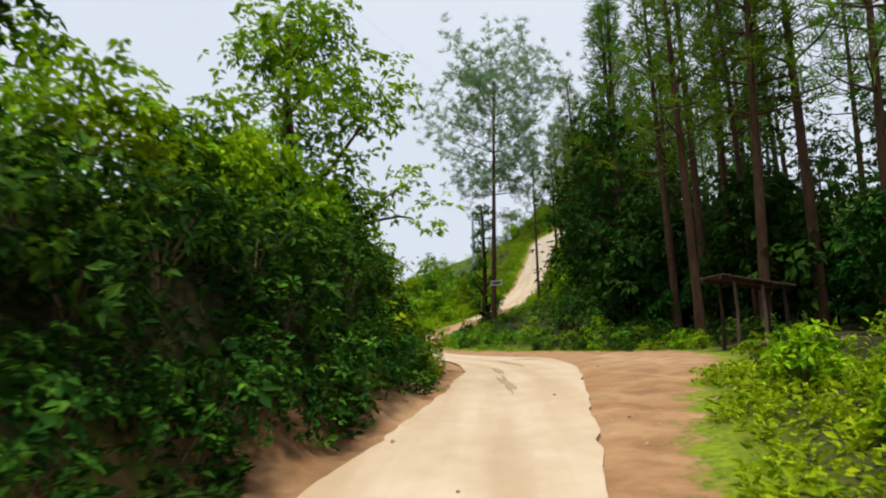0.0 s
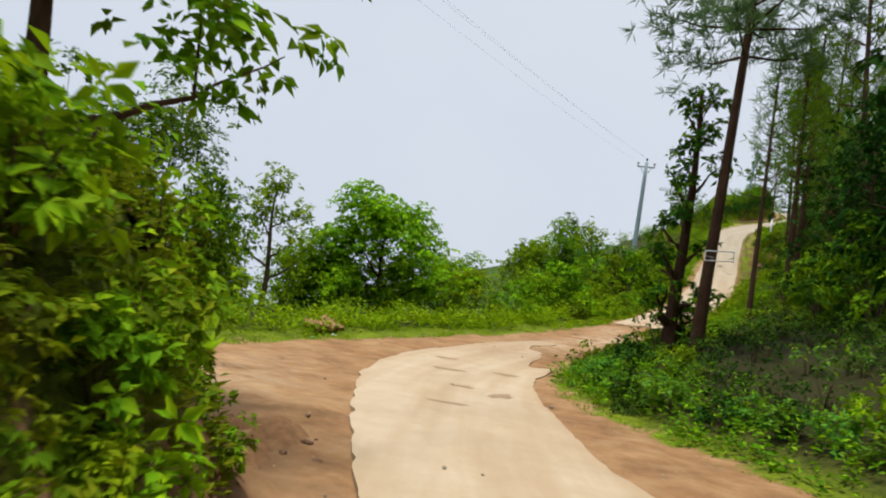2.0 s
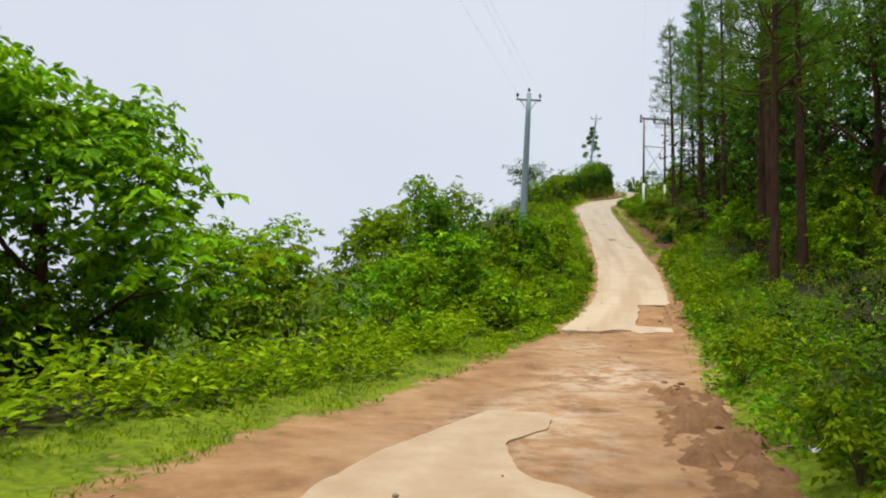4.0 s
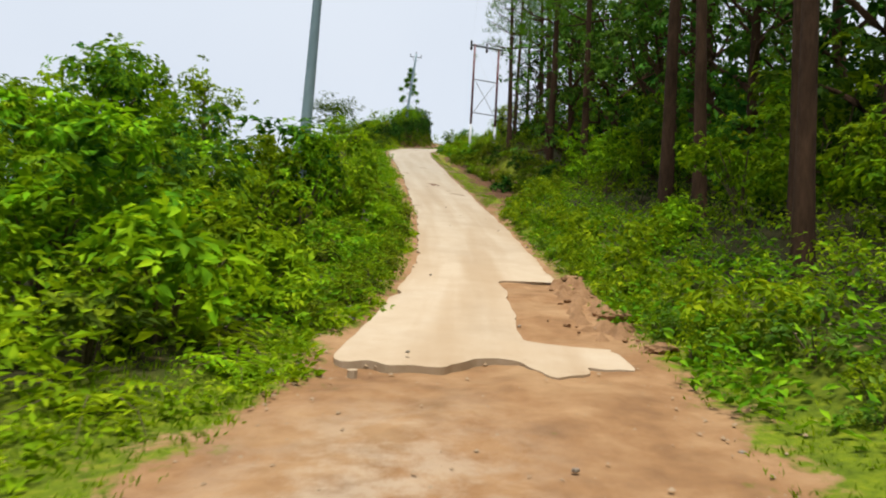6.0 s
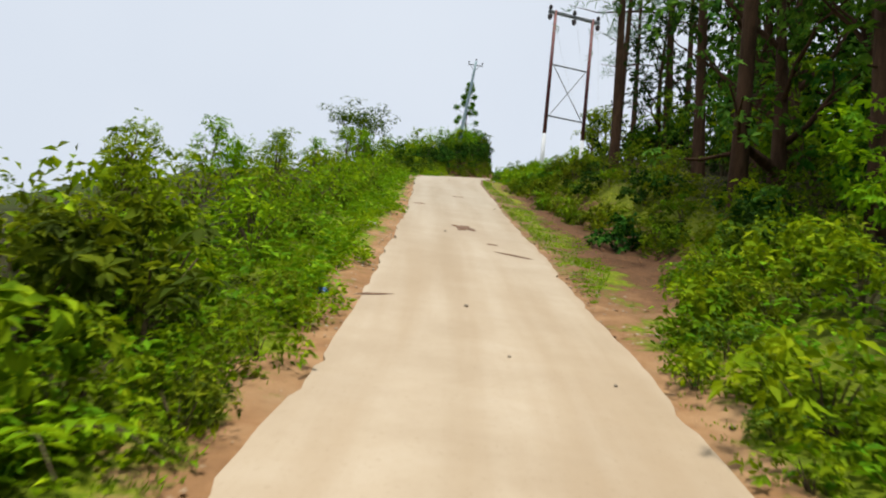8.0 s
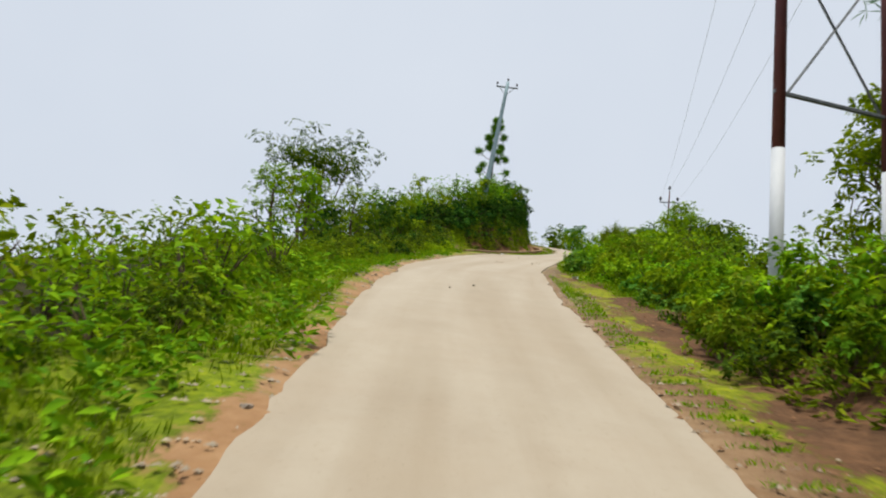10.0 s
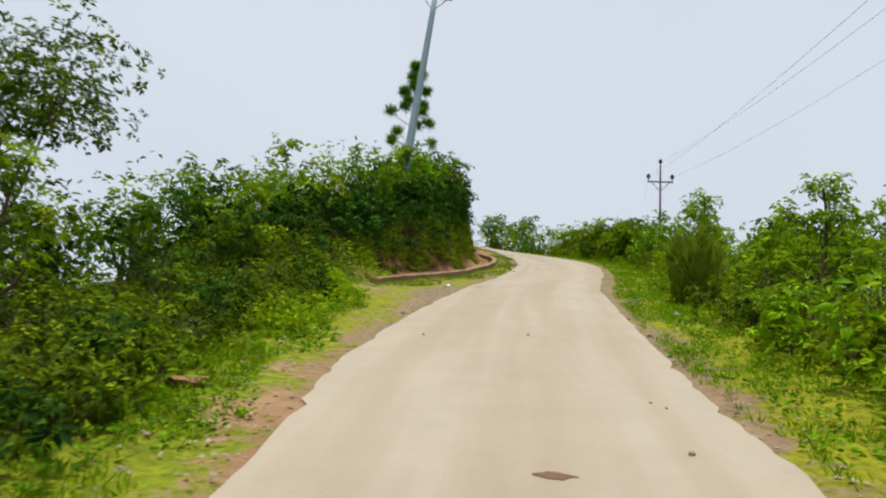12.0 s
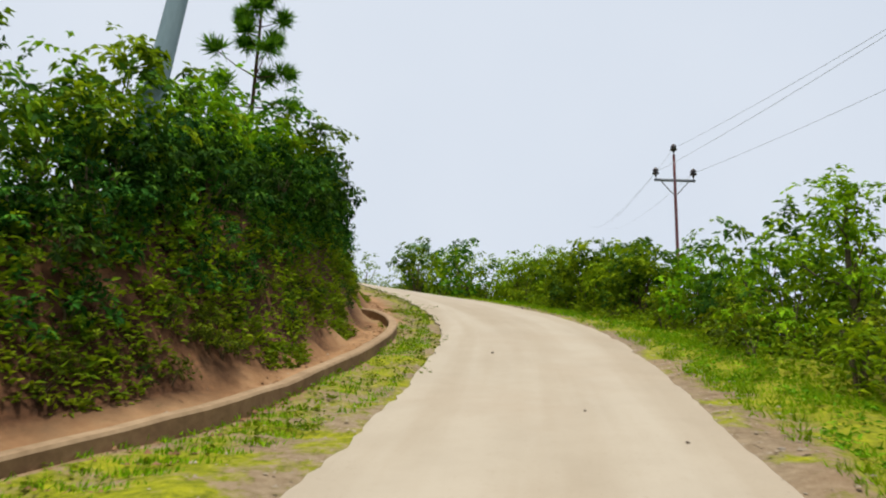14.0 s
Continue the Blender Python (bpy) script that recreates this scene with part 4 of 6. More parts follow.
def limb(shape, r, start, way, length, radius, depth, tips, sides=6):
    """A crooked limb that forks; the ends of its twigs go into tips."""
    p, d = Vector(start), Vector(way).normalized()
    pts, radii = [p.copy()], [radius]
    steps = 4
    for k in range(steps):
        d = (d + Vector(r.normal(size=3)) * 0.16 + Vector((0, 0, 0.05))).normalized()
        p = p + d * length / steps
        pts.append(p.copy()), radii.append(radius * (1 - 0.6 * (k + 1) / steps))
    shape.tube(pts, radii, sides, False)
    if depth == 0:
        tips.append((p, d))
        tips.append((pts[-3], d))
        return
    for k in range(2 + (r.random() < 0.6)):
        side = Vector(r.normal(size=3)).normalized()
        i = -1 if k < 2 else -2
        limb(shape, r, pts[i], d * 0.75 + side * 0.7 + Vector((0, 0, 0.12)), length * (0.58 + 0.2 * r.random()), radii[i] * 0.8, depth - 1, tips, 5)
    tips.append((p, d))


def make_tree(name, seed, height, crown, leaves, length, mats, bark, label, low=0.35, droop=0.35, flat=0.75, limbs=7, tuft=0.2, group="hillside trees", lean=(0, 0), reach=1.0, dome=0):
    """A broad-leaved tree: tapered trunk, forking limbs, clumps of leaves on their ends."""
    r = rng(seed)
    ob = tagged(new(name), label, "tree", group)
    trunk, tips = Shape(), []
    n = 7
    pts, radii = [], []
    for k in range(n + 1):
        f = k / n
        pts.append(Vector((lean[0] * f * height + 0.10 * math.sin(f * 5 + seed), lean[1] * f * height + 0.10 * math.cos(f * 4 + seed), f * height * 0.88 - (0.3 if k == 0 else 0))))
        radii.append(0.022 * height * (1 - 0.82 * f) + 0.012 + (0.02 * height * 0.5 if k == 0 else 0))
    trunk.tube(pts, radii, 9, False)
    for k in range(limbs):
        f = low + (0.97 - low) * (k + 0.5 * r.random()) / limbs
        i = min(int(f * n), n - 1)
        p = pts[i].lerp(pts[i + 1], f * n - i)
        a = k * 2.4 + r.random()
        long = crown * (0.45 + 0.25 * r.random()) * (1.1 - 0.55 * max(0, (f - low) / (1 - low)) ** 1.5) * reach
        limb(trunk, r, p, (math.cos(a), math.sin(a), 0.35 + 0.75 * f), long * 0.62, radii[i] * 0.55, 1, tips)
    tips.append((pts[-1], Vector((0, 0, 1))))
    trunk.object("trunk", bark, ob, soft=True)
    blobs = []
    for p, d in tips:
        k = crown * tuft * (0.6 + 0.6 * r.random())
        blobs.append((p.x + 0.3 * k * r.normal(), p.y + 0.3 * k * r.normal(), p.z + 0.15 * k, k, k, k * flat))
    for _ in range(dome):
        w = unit(r.normal(size=3) + [0, 0, 0.3])
        k = crown * (0.11 + 0.08 * r.random())
        out = 0.34 * (0.75 + 0.3 * r.random())
        blobs.append((w[0] * crown * out, w[1] * crown * out, height * (0.5 + 0.4 * w[2] * (0.8 + 0.3 * r.random())), k, k, k * 0.9))
    share = [0.6, 0.4] if len(mats) > 1 else [1.0]
    foliage_object("crown", [clump_leaves(r, blobs, int(leaves * k), length, droop, 0.35) for k in share], mats, ob)
    return ob


def needle_tuft(r, centres, ways, size, per):
    """Bunches of long needles, as narrow folded blades."""
    c = np.repeat(centres, per, 0)
    w = unit(np.repeat(ways, per, 0) * 0.9 + r.normal(size=(len(c), 3)) * 0.75)
    length = size * (0.7 + 0.6 * r.random(len(c)))
    return leaf_mesh(c + w * length[:, None] * 0.45, w, unit(r.normal(size=(len(c), 3)) + [0, 0, 0.5]), length, 0.01 + length * 0.045)


def make_pine(name, seed, height, bare, spread_, mats, bark, label, tufts=300, size=0.36, per=9, lean=(0.0, 0.0), whorls=11, group="pine trees", girth=1.0, droop=0.0, curl=0.0, ends=0.35, rounded=False):
    """A pine: straight bole, bare below, whorls of limbs with needle bunches above."""
    r = rng(seed)
    ob = tagged(new(name), label, "pine tree", group)
    bole, tips = Shape(), []
    n = 9
    pts = [Vector((lean[0] * height * k / n + curl * math.sin(k * 0.9), lean[1] * height * k / n, height * k / n - (0.4 if k == 0 else 0))) for k in range(n + 1)]
    radii = [girth * (0.0105 * height * (1 - 0.8 * k / n) + 0.02) for k in range(n + 1)]
    radii[0] *= 1.25
    bole.tube(pts, radii, 10, False)
    limbs = bole
    for k in range(whorls):
        f = bare + (0.985 - bare) * (k / (whorls - 1)) ** 0.9
        i = min(int(f * n), n - 1)
        p = pts[i].lerp(pts[i + 1], f * n - i)
        for j in range(3 + int(r.random() * 2)):
            a = j * 1.9 + k * 0.8 + r.random() * 0.8
            g = (f - bare) / (1 - bare)
            long = spread_ * (0.55 + 0.6 * r.random()) * (0.5 + 0.55 * math.sin(3.0 * (0.12 + 0.8 * g)) if rounded else 1.0 - 0.78 * g)
            rise = 0.12 + 0.7 * g - droop * (1 - g)
            d = Vector((math.cos(a), math.sin(a), rise)).normalized()
            q = [p, p + d * long * 0.5 + Vector((0, 0, 0.05)), p + d * long + Vector((0, 0, 0.16 * long))]
            limbs.tube(q, [radii[i] * 0.34 + 0.006, radii[i] * 0.22 + 0.005, 0.006], 4, False)
            for _ in range(max(2, int(tufts / (whorls * 4)))):
                t = ends + (1 - ends) * r.random() ** 0.7
                off = Vector(r.normal(size=3)) * (0.13 if ends < 0.5 else 0.05) * long
                tips.append((p + d * long * t + Vector((0, 0, 0.16 * long * t * t)) + off, d * 0.6 + Vector((0, 0, 0.55)) + off * 0.5))
    bole.object("trunk", bark, ob, soft=True)
    c, w = np.array([tuple(t[0]) for t in tips]), unit(np.array([tuple(t[1]) for t in tips]))
    foliage_object("crown", [needle_tuft(r, c, w, size, per)], mats, ob)
    return ob


def make_fern(name, seed, size, mats, label):
    """A fern: arching fronds with paired leaflets."""
    r = rng(seed)
    ob = tagged(new(name), label, "fern", "roadside ferns")
    cs, ax, nm, ln = [], [], [], []
    ribs = Shape()
    for k in range(11):
        a = k * 0.6 + r.random() * 0.4
        long, rise = size * (0.7 + 0.4 * r.random()), 0.5 + 0.4 * r.random()
        line = []
        for j in range(10):
            t = (j + 1) / 10
            line.append(np.array([math.cos(a) * long * t, math.sin(a) * long * t, long * (rise * t * 1.5 - 1.15 * t * t)]))
        ribs.tube([(0, 0, -0.05)] + [tuple(p) for p in line[::3]], [0.008, 0.006, 0.005, 0.004, 0.003], 4, False)
        side = np.array([-math.sin(a), math.cos(a), 0])
        for j, p in enumerate(line):
            for sg in (-1, 1):
                cs.append(p + side * sg * 0.12 * size * (1.1 - 0.08 * j)), ax.append(side * sg + 0.4 * np.array([math.cos(a), math.sin(a), -0.3])), nm.append((0, 0, 1)), ln.append(0.27 * size * (1.08 - 0.085 * j))
    ln = np.array(ln)
    foliage_object("foliage", [leaf_mesh(np.array(cs), unit(np.array(ax, float)), np.array(nm, float), ln, ln * 0.34)], mats, ob)
    ribs.object("stalk", TWIG, ob)
    return ob


def make_broom(name, seed, height, width, mats, label):
    """A dense clump of tall upright grass."""
    r = rng(seed)
    ob = tagged(new(name), label, "grass clump", "tall grass clumps")
    n = 13000
    a, d = r.random(n) * 6.28, np.sqrt(r.random(n)) * width * 0.5
    z = height * r.random(n) ** 0.8 * (1.0 - 0.3 * (2 * d / width) ** 2) * (0.65 + 0.6 * r.random(n)) * (0.9 + 0.14 * np.sin(3 * a + 1) + 0.1 * np.sin(7 * a))
    foot = np.stack([d * np.cos(a), d * np.sin(a), z], 1) * (0.75 + 0.25 * (z / height)[:, None] * [1, 1, 0] + [0, 0, 0.25])
    out = 0.55 * (2 * d / width) * (z / height)
    w = unit(np.stack([out * np.cos(a), out * np.sin(a), np.ones(n)], 1) + 0.36 * r.normal(size=(n, 3)))
    foot = foot + np.stack([np.cos(a), np.sin(a), 0 * a], 1) * (0.1 * width * (2 * d / width) * (z / height) ** 2)[:, None]
    long = 0.24 + 0.26 * r.random(n) ** 2
    foliage_object("tuft", [leaf_mesh(foot, w, unit(r.normal(size=(n, 3))), long, 0.004 + 0.005 * r.random(n))], mats, ob)
    return ob


USED = set()


def put(kind, s, u, scale=1.0, turn=None, r=None, sink=0.05, tilt=0.0):
    x, y, z = place(s, u)
    return put_xy(kind, x, y, scale, turn, r, sink, tilt, z)


def put_xy(kind, x, y, scale=1.0, turn=None, r=None, sink=0.05, tilt=0.0, z=None):
    z = float(ground_at(x, y)[0]) if z is None else z
    r = r or PLACER
    turn = r.random() * 6.28 if turn is None else turn
    size = (scale * (0.9 + 0.2 * r.random()),) * 2 + (scale,) if isinstance(scale, float) else scale
    m = Matrix.LocRotScale((x, y, z - sink), Euler((tilt * r.normal(), tilt * r.normal(), turn)), None)
    if kind in USED:
        ob = copy_thing(kind, m)
    else:
        USED.add(kind)
        ob = kind
        ob.matrix_basis = m
    ob.scale = size
    return ob


PLACER = rng(11)

shrub_bright = [make_shrub("shrub", 20 + k, 1.35, 1.7, 634, 0.180, [LEAF_BRIGHT, LEAF_MID], "bright green leafy roadside shrub") for k in range(3)]
shrub_mid = [make_shrub("shrub", 30 + k, 1.4, 1.7, 661, 0.164, [LEAF_MID, LEAF_BRIGHT], "mid-green leafy roadside shrub") for k in range(3)]
shrub_olive = [make_shrub("shrub", 40 + k, 1.3, 1.7, 688, 0.150, [LEAF_OLIVE, LEAF_MID], "olive-green scrubby bush on the verge") for k in range(3)]
shrub_cool = [make_shrub("shrub", 50 + k, 1.1, 1.5, 756, 0.146, [LEAF_COOL, LEAF_MID], "low blue-green leafy shrub beside the road") for k in range(2)]
bush_dark = [make_shrub("bush", 60 + k, 3.2, 3.2, 1303, 0.196, [LEAF_DARK, LEAF_MID], "tall dark green leafy bush beside the road", 0.5, 0.45, "bush", "tall bushes") for k in range(3)]
bush_mid = [make_shrub("bush", 70 + k, 3.0, 3.0, 1417, 0.184, [LEAF_MID, LEAF_BRIGHT], "tall mid-green bush with lighter tips", 0.5, 0.45, "bush", "tall bushes") for k in range(3)]
bush_bright = [make_shrub("bush", 80 + k, 2.6, 2.8, 1360, 0.180, [LEAF_BRIGHT, LEAF_MID], "tall yellow-green leafy bush beside the road", 0.4, 0.45, "bush", "tall bushes") for k in range(2)]
bush_fine = [make_shrub("bush", 85 + k, 2.8, 2.9, 1638, 0.165, [LEAF_MID, LEAF_BRIGHT], "tall fine-leaved green bush with sunlit tips", 0.4, 0.4, "bush", "tall bushes") for k in range(2)]
# Undergrowth: the canopy's shade is put into the leaf colour.
under = [make_shrub("undergrowth_bush", 90 + k, 5.0, 4.2, 1300, 0.36, [LEAF_SHADE_TINT], "broad-leaved undergrowth bush among the pines, shade put into its dark leaves", 0.6, 0.4, "bush", "forest undergrowth") for k in range(3)]
under_far = [make_shrub("undergrowth_bush", 95 + k, 5.0, 4.4, 850, 0.56, [LEAF_SHADE_TINT], "broad-leaved undergrowth bush deep in the forest, shade put into its dark leaves", 0.6, 0.4, "bush", "forest undergrowth") for k in range(2)]
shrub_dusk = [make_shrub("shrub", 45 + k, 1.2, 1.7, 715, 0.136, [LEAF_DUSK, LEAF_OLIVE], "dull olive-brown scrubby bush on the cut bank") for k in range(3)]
# Bush and shrub for dark places: shade is painted into the leaves.
bush_deep = [make_shrub("bush", 65 + k, 3.0, 3.0, 1134, 0.216, [LEAF_SHADE_TINT, LEAF_DARK], "tall leafy bush overhanging the bank, shade put into its very dark leaves", 0.6, 0.45, "bush", "tall bushes") for k in range(2)]
shrub_deep = [make_shrub("shrub", 55 + k, 1.3, 1.7, 621, 0.164, [LEAF_SHADE_TINT, LEAF_DARK], "leafy shrub with shade put into its dark leaf colour") for k in range(2)]
fern = [make_fern("fern", 100 + k, 0.75, [LEAF_BRIGHT], "light green arching fern on the bank") for k in range(2)]
broad = [make_tree("broadleaf_tree", 110 + k, 7.0, 5.0, 3500, 0.28, [LEAF_MID, LEAF_DARK], BARK, "dark-limbed broad-leaved tree with glossy green crown", 0.3, 0.45, tuft=0.2, dome=12) for k in range(3)]
young = [make_tree("young_tree", 120 + k, 5.0, 2.8, 2500, 0.16, [LEAF_BRIGHT, LEAF_MID], TWIG, "slender young tree with airy light-green leaves", 0.22, 0.2, 0.9, 9, 0.2) for k in range(3)]
droopy = [make_tree("drooping_tree", 130 + k, 5.4, 5.8, 16000, 0.19, [LEAF_BRIGHT, LEAF_MID], BARK, "rounded tree with dense drooping long leaves", 0.04, 0.9, 0.9, 9, 0.16, reach=0.8, dome=44) for k in range(2)]
pine = [make_pine("pine_tree", 140 + k, 17.0, 0.46, 3.0, [NEEDLE], BARK, "tall straight pine with bare reddish-brown trunk", 330, 0.56, 6, (0.01 * (k - 1), 0.0)) for k in range(3)]


def make_band(name, seed, strip, count, height, length, mats, label, category="weeds"):
    """Low plants too many to count: rosettes of leaves in a strip along the road (s0, s1, side, v0, v1)."""
    r = rng(seed)
    s0, s1, side, v0, v1 = strip
    s = s0 + (s1 - s0) * r.random(count)
    v = v0 + (v1 - v0) * r.random(count) ** 1.2
    foot = np.where(side < 0, -table(EDGES, s, 3), table(EDGES, s, 4))
    u = side * (foot + v + 0.25 * np.sin(s * 1.7) + 0.2 * np.sin(s * 0.6 + 1))
    i = np.interp(s, WAY, np.arange(len(WAY)))
    x, y = (np.interp(i, np.arange(len(LINE)), LINE[:, k]) + u * np.interp(i, np.arange(len(LINE)), ACROSS[:, k]) for k in (0, 1))
    z = ground_at(x, y)
    per = 6
    root = np.repeat(np.stack([x, y, z], 1), per, 0)
    tall = np.repeat(height * (0.4 + 0.8 * r.random(count)) * (0.6 + 0.4 * np.sin(s * 0.8 + u) ** 2), per)
    a = r.random(len(root)) * 6.28
    lift = r.random(len(root))
    out = np.stack([np.cos(a), np.sin(a), 0 * a], 1)
    centre = root + out * (0.5 * length + 0.35 * tall[:, None] * r.random((len(root), 1))) + np.array([0, 0, 1]) * (tall * lift)[:, None]
    axis = unit(out + np.stack([0 * a, 0 * a, 0.9 - 1.2 * r.random(len(root))], 1))
    long = length * (0.6 + 0.8 * r.random(len(root)))
    leaves = leaf_mesh(centre, axis, unit(np.array([0, 0, 1.0]) + 0.6 * r.normal(size=root.shape)), long, long * 0.42)
    tagged(foliage_object(name, [leaves], mats), label, category, kind="stuff")


def make_turf(name, seed, strip, count, height, mats, label):
    """Short grass in a strip along the road."""
    r = rng(seed)
    s0, s1, side, v0, v1 = strip
    s = s0 + (s1 - s0) * r.random(count)
    v = v0 + (v1 - v0) * r.random(count)
    field = r.normal(size=count) * 0.5
    for k in range(9):
        a, f = r.random() * 6.28, 0.8 * 1.35 ** k
        field += np.sin((s * math.cos(a) + v * 1.6 * math.sin(a)) * f + 6.28 * r.random()) * 0.55
    bare = np.abs(table(EDGES, s, 1 if side < 0 else 2)) + 0.12 - np.abs(table(EDGES, s, 3 if side < 0 else 4))
    keep = (field > -0.3) & (v > bare)
    s, v = s[keep], v[keep]
    foot = np.where(side < 0, -table(EDGES, s, 3), table(EDGES, s, 4))
    u = side * (foot + v)
    i = np.interp(s, WAY, np.arange(len(WAY)))
    x, y = (np.interp(i, np.arange(len(LINE)), LINE[:, k]) + u * np.interp(i, np.arange(len(LINE)), ACROSS[:, k]) for k in (0, 1))
    root = np.stack([x, y, ground_at(x, y) - 0.01], 1)
    n = len(root)
    w = unit(np.array([0, 0, 1.0]) + 0.45 * r.normal(size=(n, 3)))
    long = height * (0.5 + r.random(n))
    tagged(foliage_object(name, [leaf_mesh(root + w * long[:, None] * 0.45, w, unit(r.normal(size=(n, 3))), long, 0.008 + 0.014 * r.random(n))], mats), label, "grass", kind="stuff")


# ---- low growth along the edges ----
make_turf("turf", 201, (48, 100, -1, -0.25, 1.5), 32000, 0.07, [GRASS], "short bright green verge grass")
make_turf("turf", 202, (100, 153, -1, 0.1, 1.9), 56000, 0.11, [GRASS], "short bright green verge grass with bare patches")
make_turf("turf", 203, (40, 62, 1, -0.3, 0.7), 9000, 0.06, [GRASS], "bright green grass fringe at the forest edge")
make_turf("turf", 204, (62, 104, 1, -0.25, 0.8), 12000, 0.05, [GRASS], "grass fringe below the shrubs")
make_turf("turf", 205, (98, 134, 1, -2.3, -1.1), 30000, 0.06, [GRASS], "thin grass strip on the dirt shoulder")
make_turf("turf", 206, (127, 182, 1, -0.5, 1.7), 52000, 0.1, [GRASS], "yellow-green verge grass")
make_turf("turf", 207, (152, 172, -1, -1.2, -0.1), 12000, 0.07, [GRASS], "thin grass and moss between road and kerb")
make_band("weeds", 211, (50, 80, -1, 1.0, 3.4), 2100, 0.85, 0.16, [LEAF_BRIGHT], "bright green knee-high weeds along the verge")
make_band("weeds", 212, (78, 128, -1, 0.2, 3.0), 2400, 0.5, 0.13, [LEAF_MID, ], "green weeds beside the road")
make_band("weeds", 213, (128, 154, -1, 0.9, 5.0), 2200, 0.55, 0.13, [LEAF_MID], "rough green weeds behind the verge")
make_band("weeds", 214, (14, 26, 1, 0.3, 3.0), 1000, 0.36, 0.12, [LEAF_BRIGHT], "bright green weeds beside the dirt lay-by")
make_band("weeds", 215, (48, 104, 1, 0.2, 2.6), 2900, 0.55, 0.12, [LEAF_MID], "green weeds on the bank foot")
make_band("weeds", 216, (104, 128, 1, 0.1, 2.0), 1500, 0.55, 0.11, [LEAF_OLIVE], "olive weeds on the cut bank")
make_band("weeds", 217, (128, 182, 1, 0.8, 4.5), 2400, 0.55, 0.13, [LEAF_MID], "green weeds behind the verge")
make_band("weeds", 218, (27, 47, -1, 0.1, 1.3), 2600, 0.45, 0.12, [LEAF_OLIVE], "weeds and creepers on the cut bank")
make_band("weeds", 219, (154, 181, -1, 1.15, 2.0), 3200, 0.4, 0.11, [LEAF_MID], "weeds and creepers hanging on the cut bank")


make_band("weeds", 224, (143, 156, -1, 0.5, 1.6), 700, 0.4, 0.12, [LEAF_BRIGHT], "lush bright green weeds before the kerb")
make_band("weeds", 226, (156, 181, -1, 0.95, 1.35), 1700, 0.26, 0.1, [LEAF_OLIVE], "dull green weeds along the foot of the cut bank")
make_band("weeds", 227, (72, 112, -1, 0.0, 0.5), 1200, 0.2, 0.09, [LEAF_BRIGHT], "bright green grass and weeds at the road's edge")
# Leaf colour darkened here for the bank's shade.
make_band("weeds", 228, (6, 28, -1, 0.1, 1.7), 2600, 0.45, 0.14, [LEAF_SHADE_TINT], "creepers and weeds covering the cut bank, shade put into their dark leaves")
make_band("weeds", 221, (128, 153, -1, 0.1, 1.1), 1300, 0.14, 0.07, [LEAF_MID], "small green weeds dotting the verge grass")
make_band("weeds", 222, (127, 180, 1, -0.1, 1.2), 2200, 0.14, 0.07, [LEAF_MID], "small green weeds dotting the verge grass")
make_band("weeds", 223, (153, 178, -1, -1.1, 0.0), 900, 0.08, 0.06, [LEAF_OLIVE], "small moss tufts on the gravel")

# ---- rows of shrubs and bushes ----
def in_gap(x, y, tall):
    """Sight lines that stay open: to the far climb past the roadside pine."""
    return tall and 28 < y < 80 and -2.4 < x < 0.2 + 0.064 * (y - 10) + (1.1 if 36 < y < 64 else 0)


def baked(kind):
    """A kind's leaves and branches as arrays."""
    if kind not in BAKED:
        parts = []
        for ob in kind.children:
            me = ob.data
            me.calc_loop_triangles()
            v = np.empty(len(me.vertices) * 3)
            me.vertices.foreach_get("co", v)
            t = np.empty(len(me.loop_triangles) * 3, dtype=np.int32)
            me.loop_triangles.foreach_get("vertices", t)
            w = np.empty(len(me.loop_triangles), dtype=np.int32)
            me.loop_triangles.foreach_get("material_index", w)
            t = t.reshape(-1, 3)
            parts += [(v.reshape(-1, 3), t[w == k], m) for k, m in enumerate(me.materials)]
        BAKED[kind] = parts
    return BAKED[kind]


BAKED = {}


def row(kinds, s0, s1, step, side, v0, v1, low, high, seed, joined="", sink=0.1, keep=0.19):
    """Plants in a row along the road; joined: one mass of growth, with this label, in place of single plants."""
    r = rng(seed)
    s, mass, s1 = s0, {}, min(s1, WAY[-1] - 0.5)
    while s < s1:
        v = v0 + (v1 - v0) * r.random()
        foot = -float(table(EDGES, s, 3)) if side < 0 else float(table(EDGES, s, 4))
        kind = kinds[int(r.random() * len(kinds))]
        at_s, scale, turn = s + 0.3 * step * r.normal(), float(low + (high - low) * r.random()), 6.28 * r.random()
        s += step * (0.7 + 0.6 * r.random())
        x, y, z = place(at_s, side * (foot + v))
        if in_gap(x, y, kind.name.split(".")[0] != "fern" and (scale > 0.85 or "bush" in kind.name)):
            continue
        if not joined:
            put_xy(kind, x, y, scale, turn, r, sink, 0.06, z)
            continue
        c, n = math.cos(turn), math.sin(turn)
        turned = np.array([[c, -n, 0], [n, c, 0], [0, 0, 1]]) * scale
        for verts, tris, m in baked(kind):
            if len(tris):
                if m is not TWIG:
                    tris = tris.reshape(-1, 2, 3)[r.random(len(tris) // 2) < keep].reshape(-1, 3)
                some = np.unique(tris)
                back = np.zeros(len(verts), dtype=np.int64)
                back[some] = np.arange(len(some))
                mass.setdefault(m, []).append((verts[some] @ turned.T + [x, y, z - sink], back[tris]))
    if mass:
        sets = []
        for m, pieces in mass.items():
            n, vs, ts = 0, [], []
            for v, t in pieces:
                vs.append(v), ts.append(t + n)
                n += len(v)
            sets.append((np.concatenate(vs), np.concatenate(ts)))
        tagged(foliage_object("scrub", sets, list(mass)), joined, "scrub", kind="stuff")


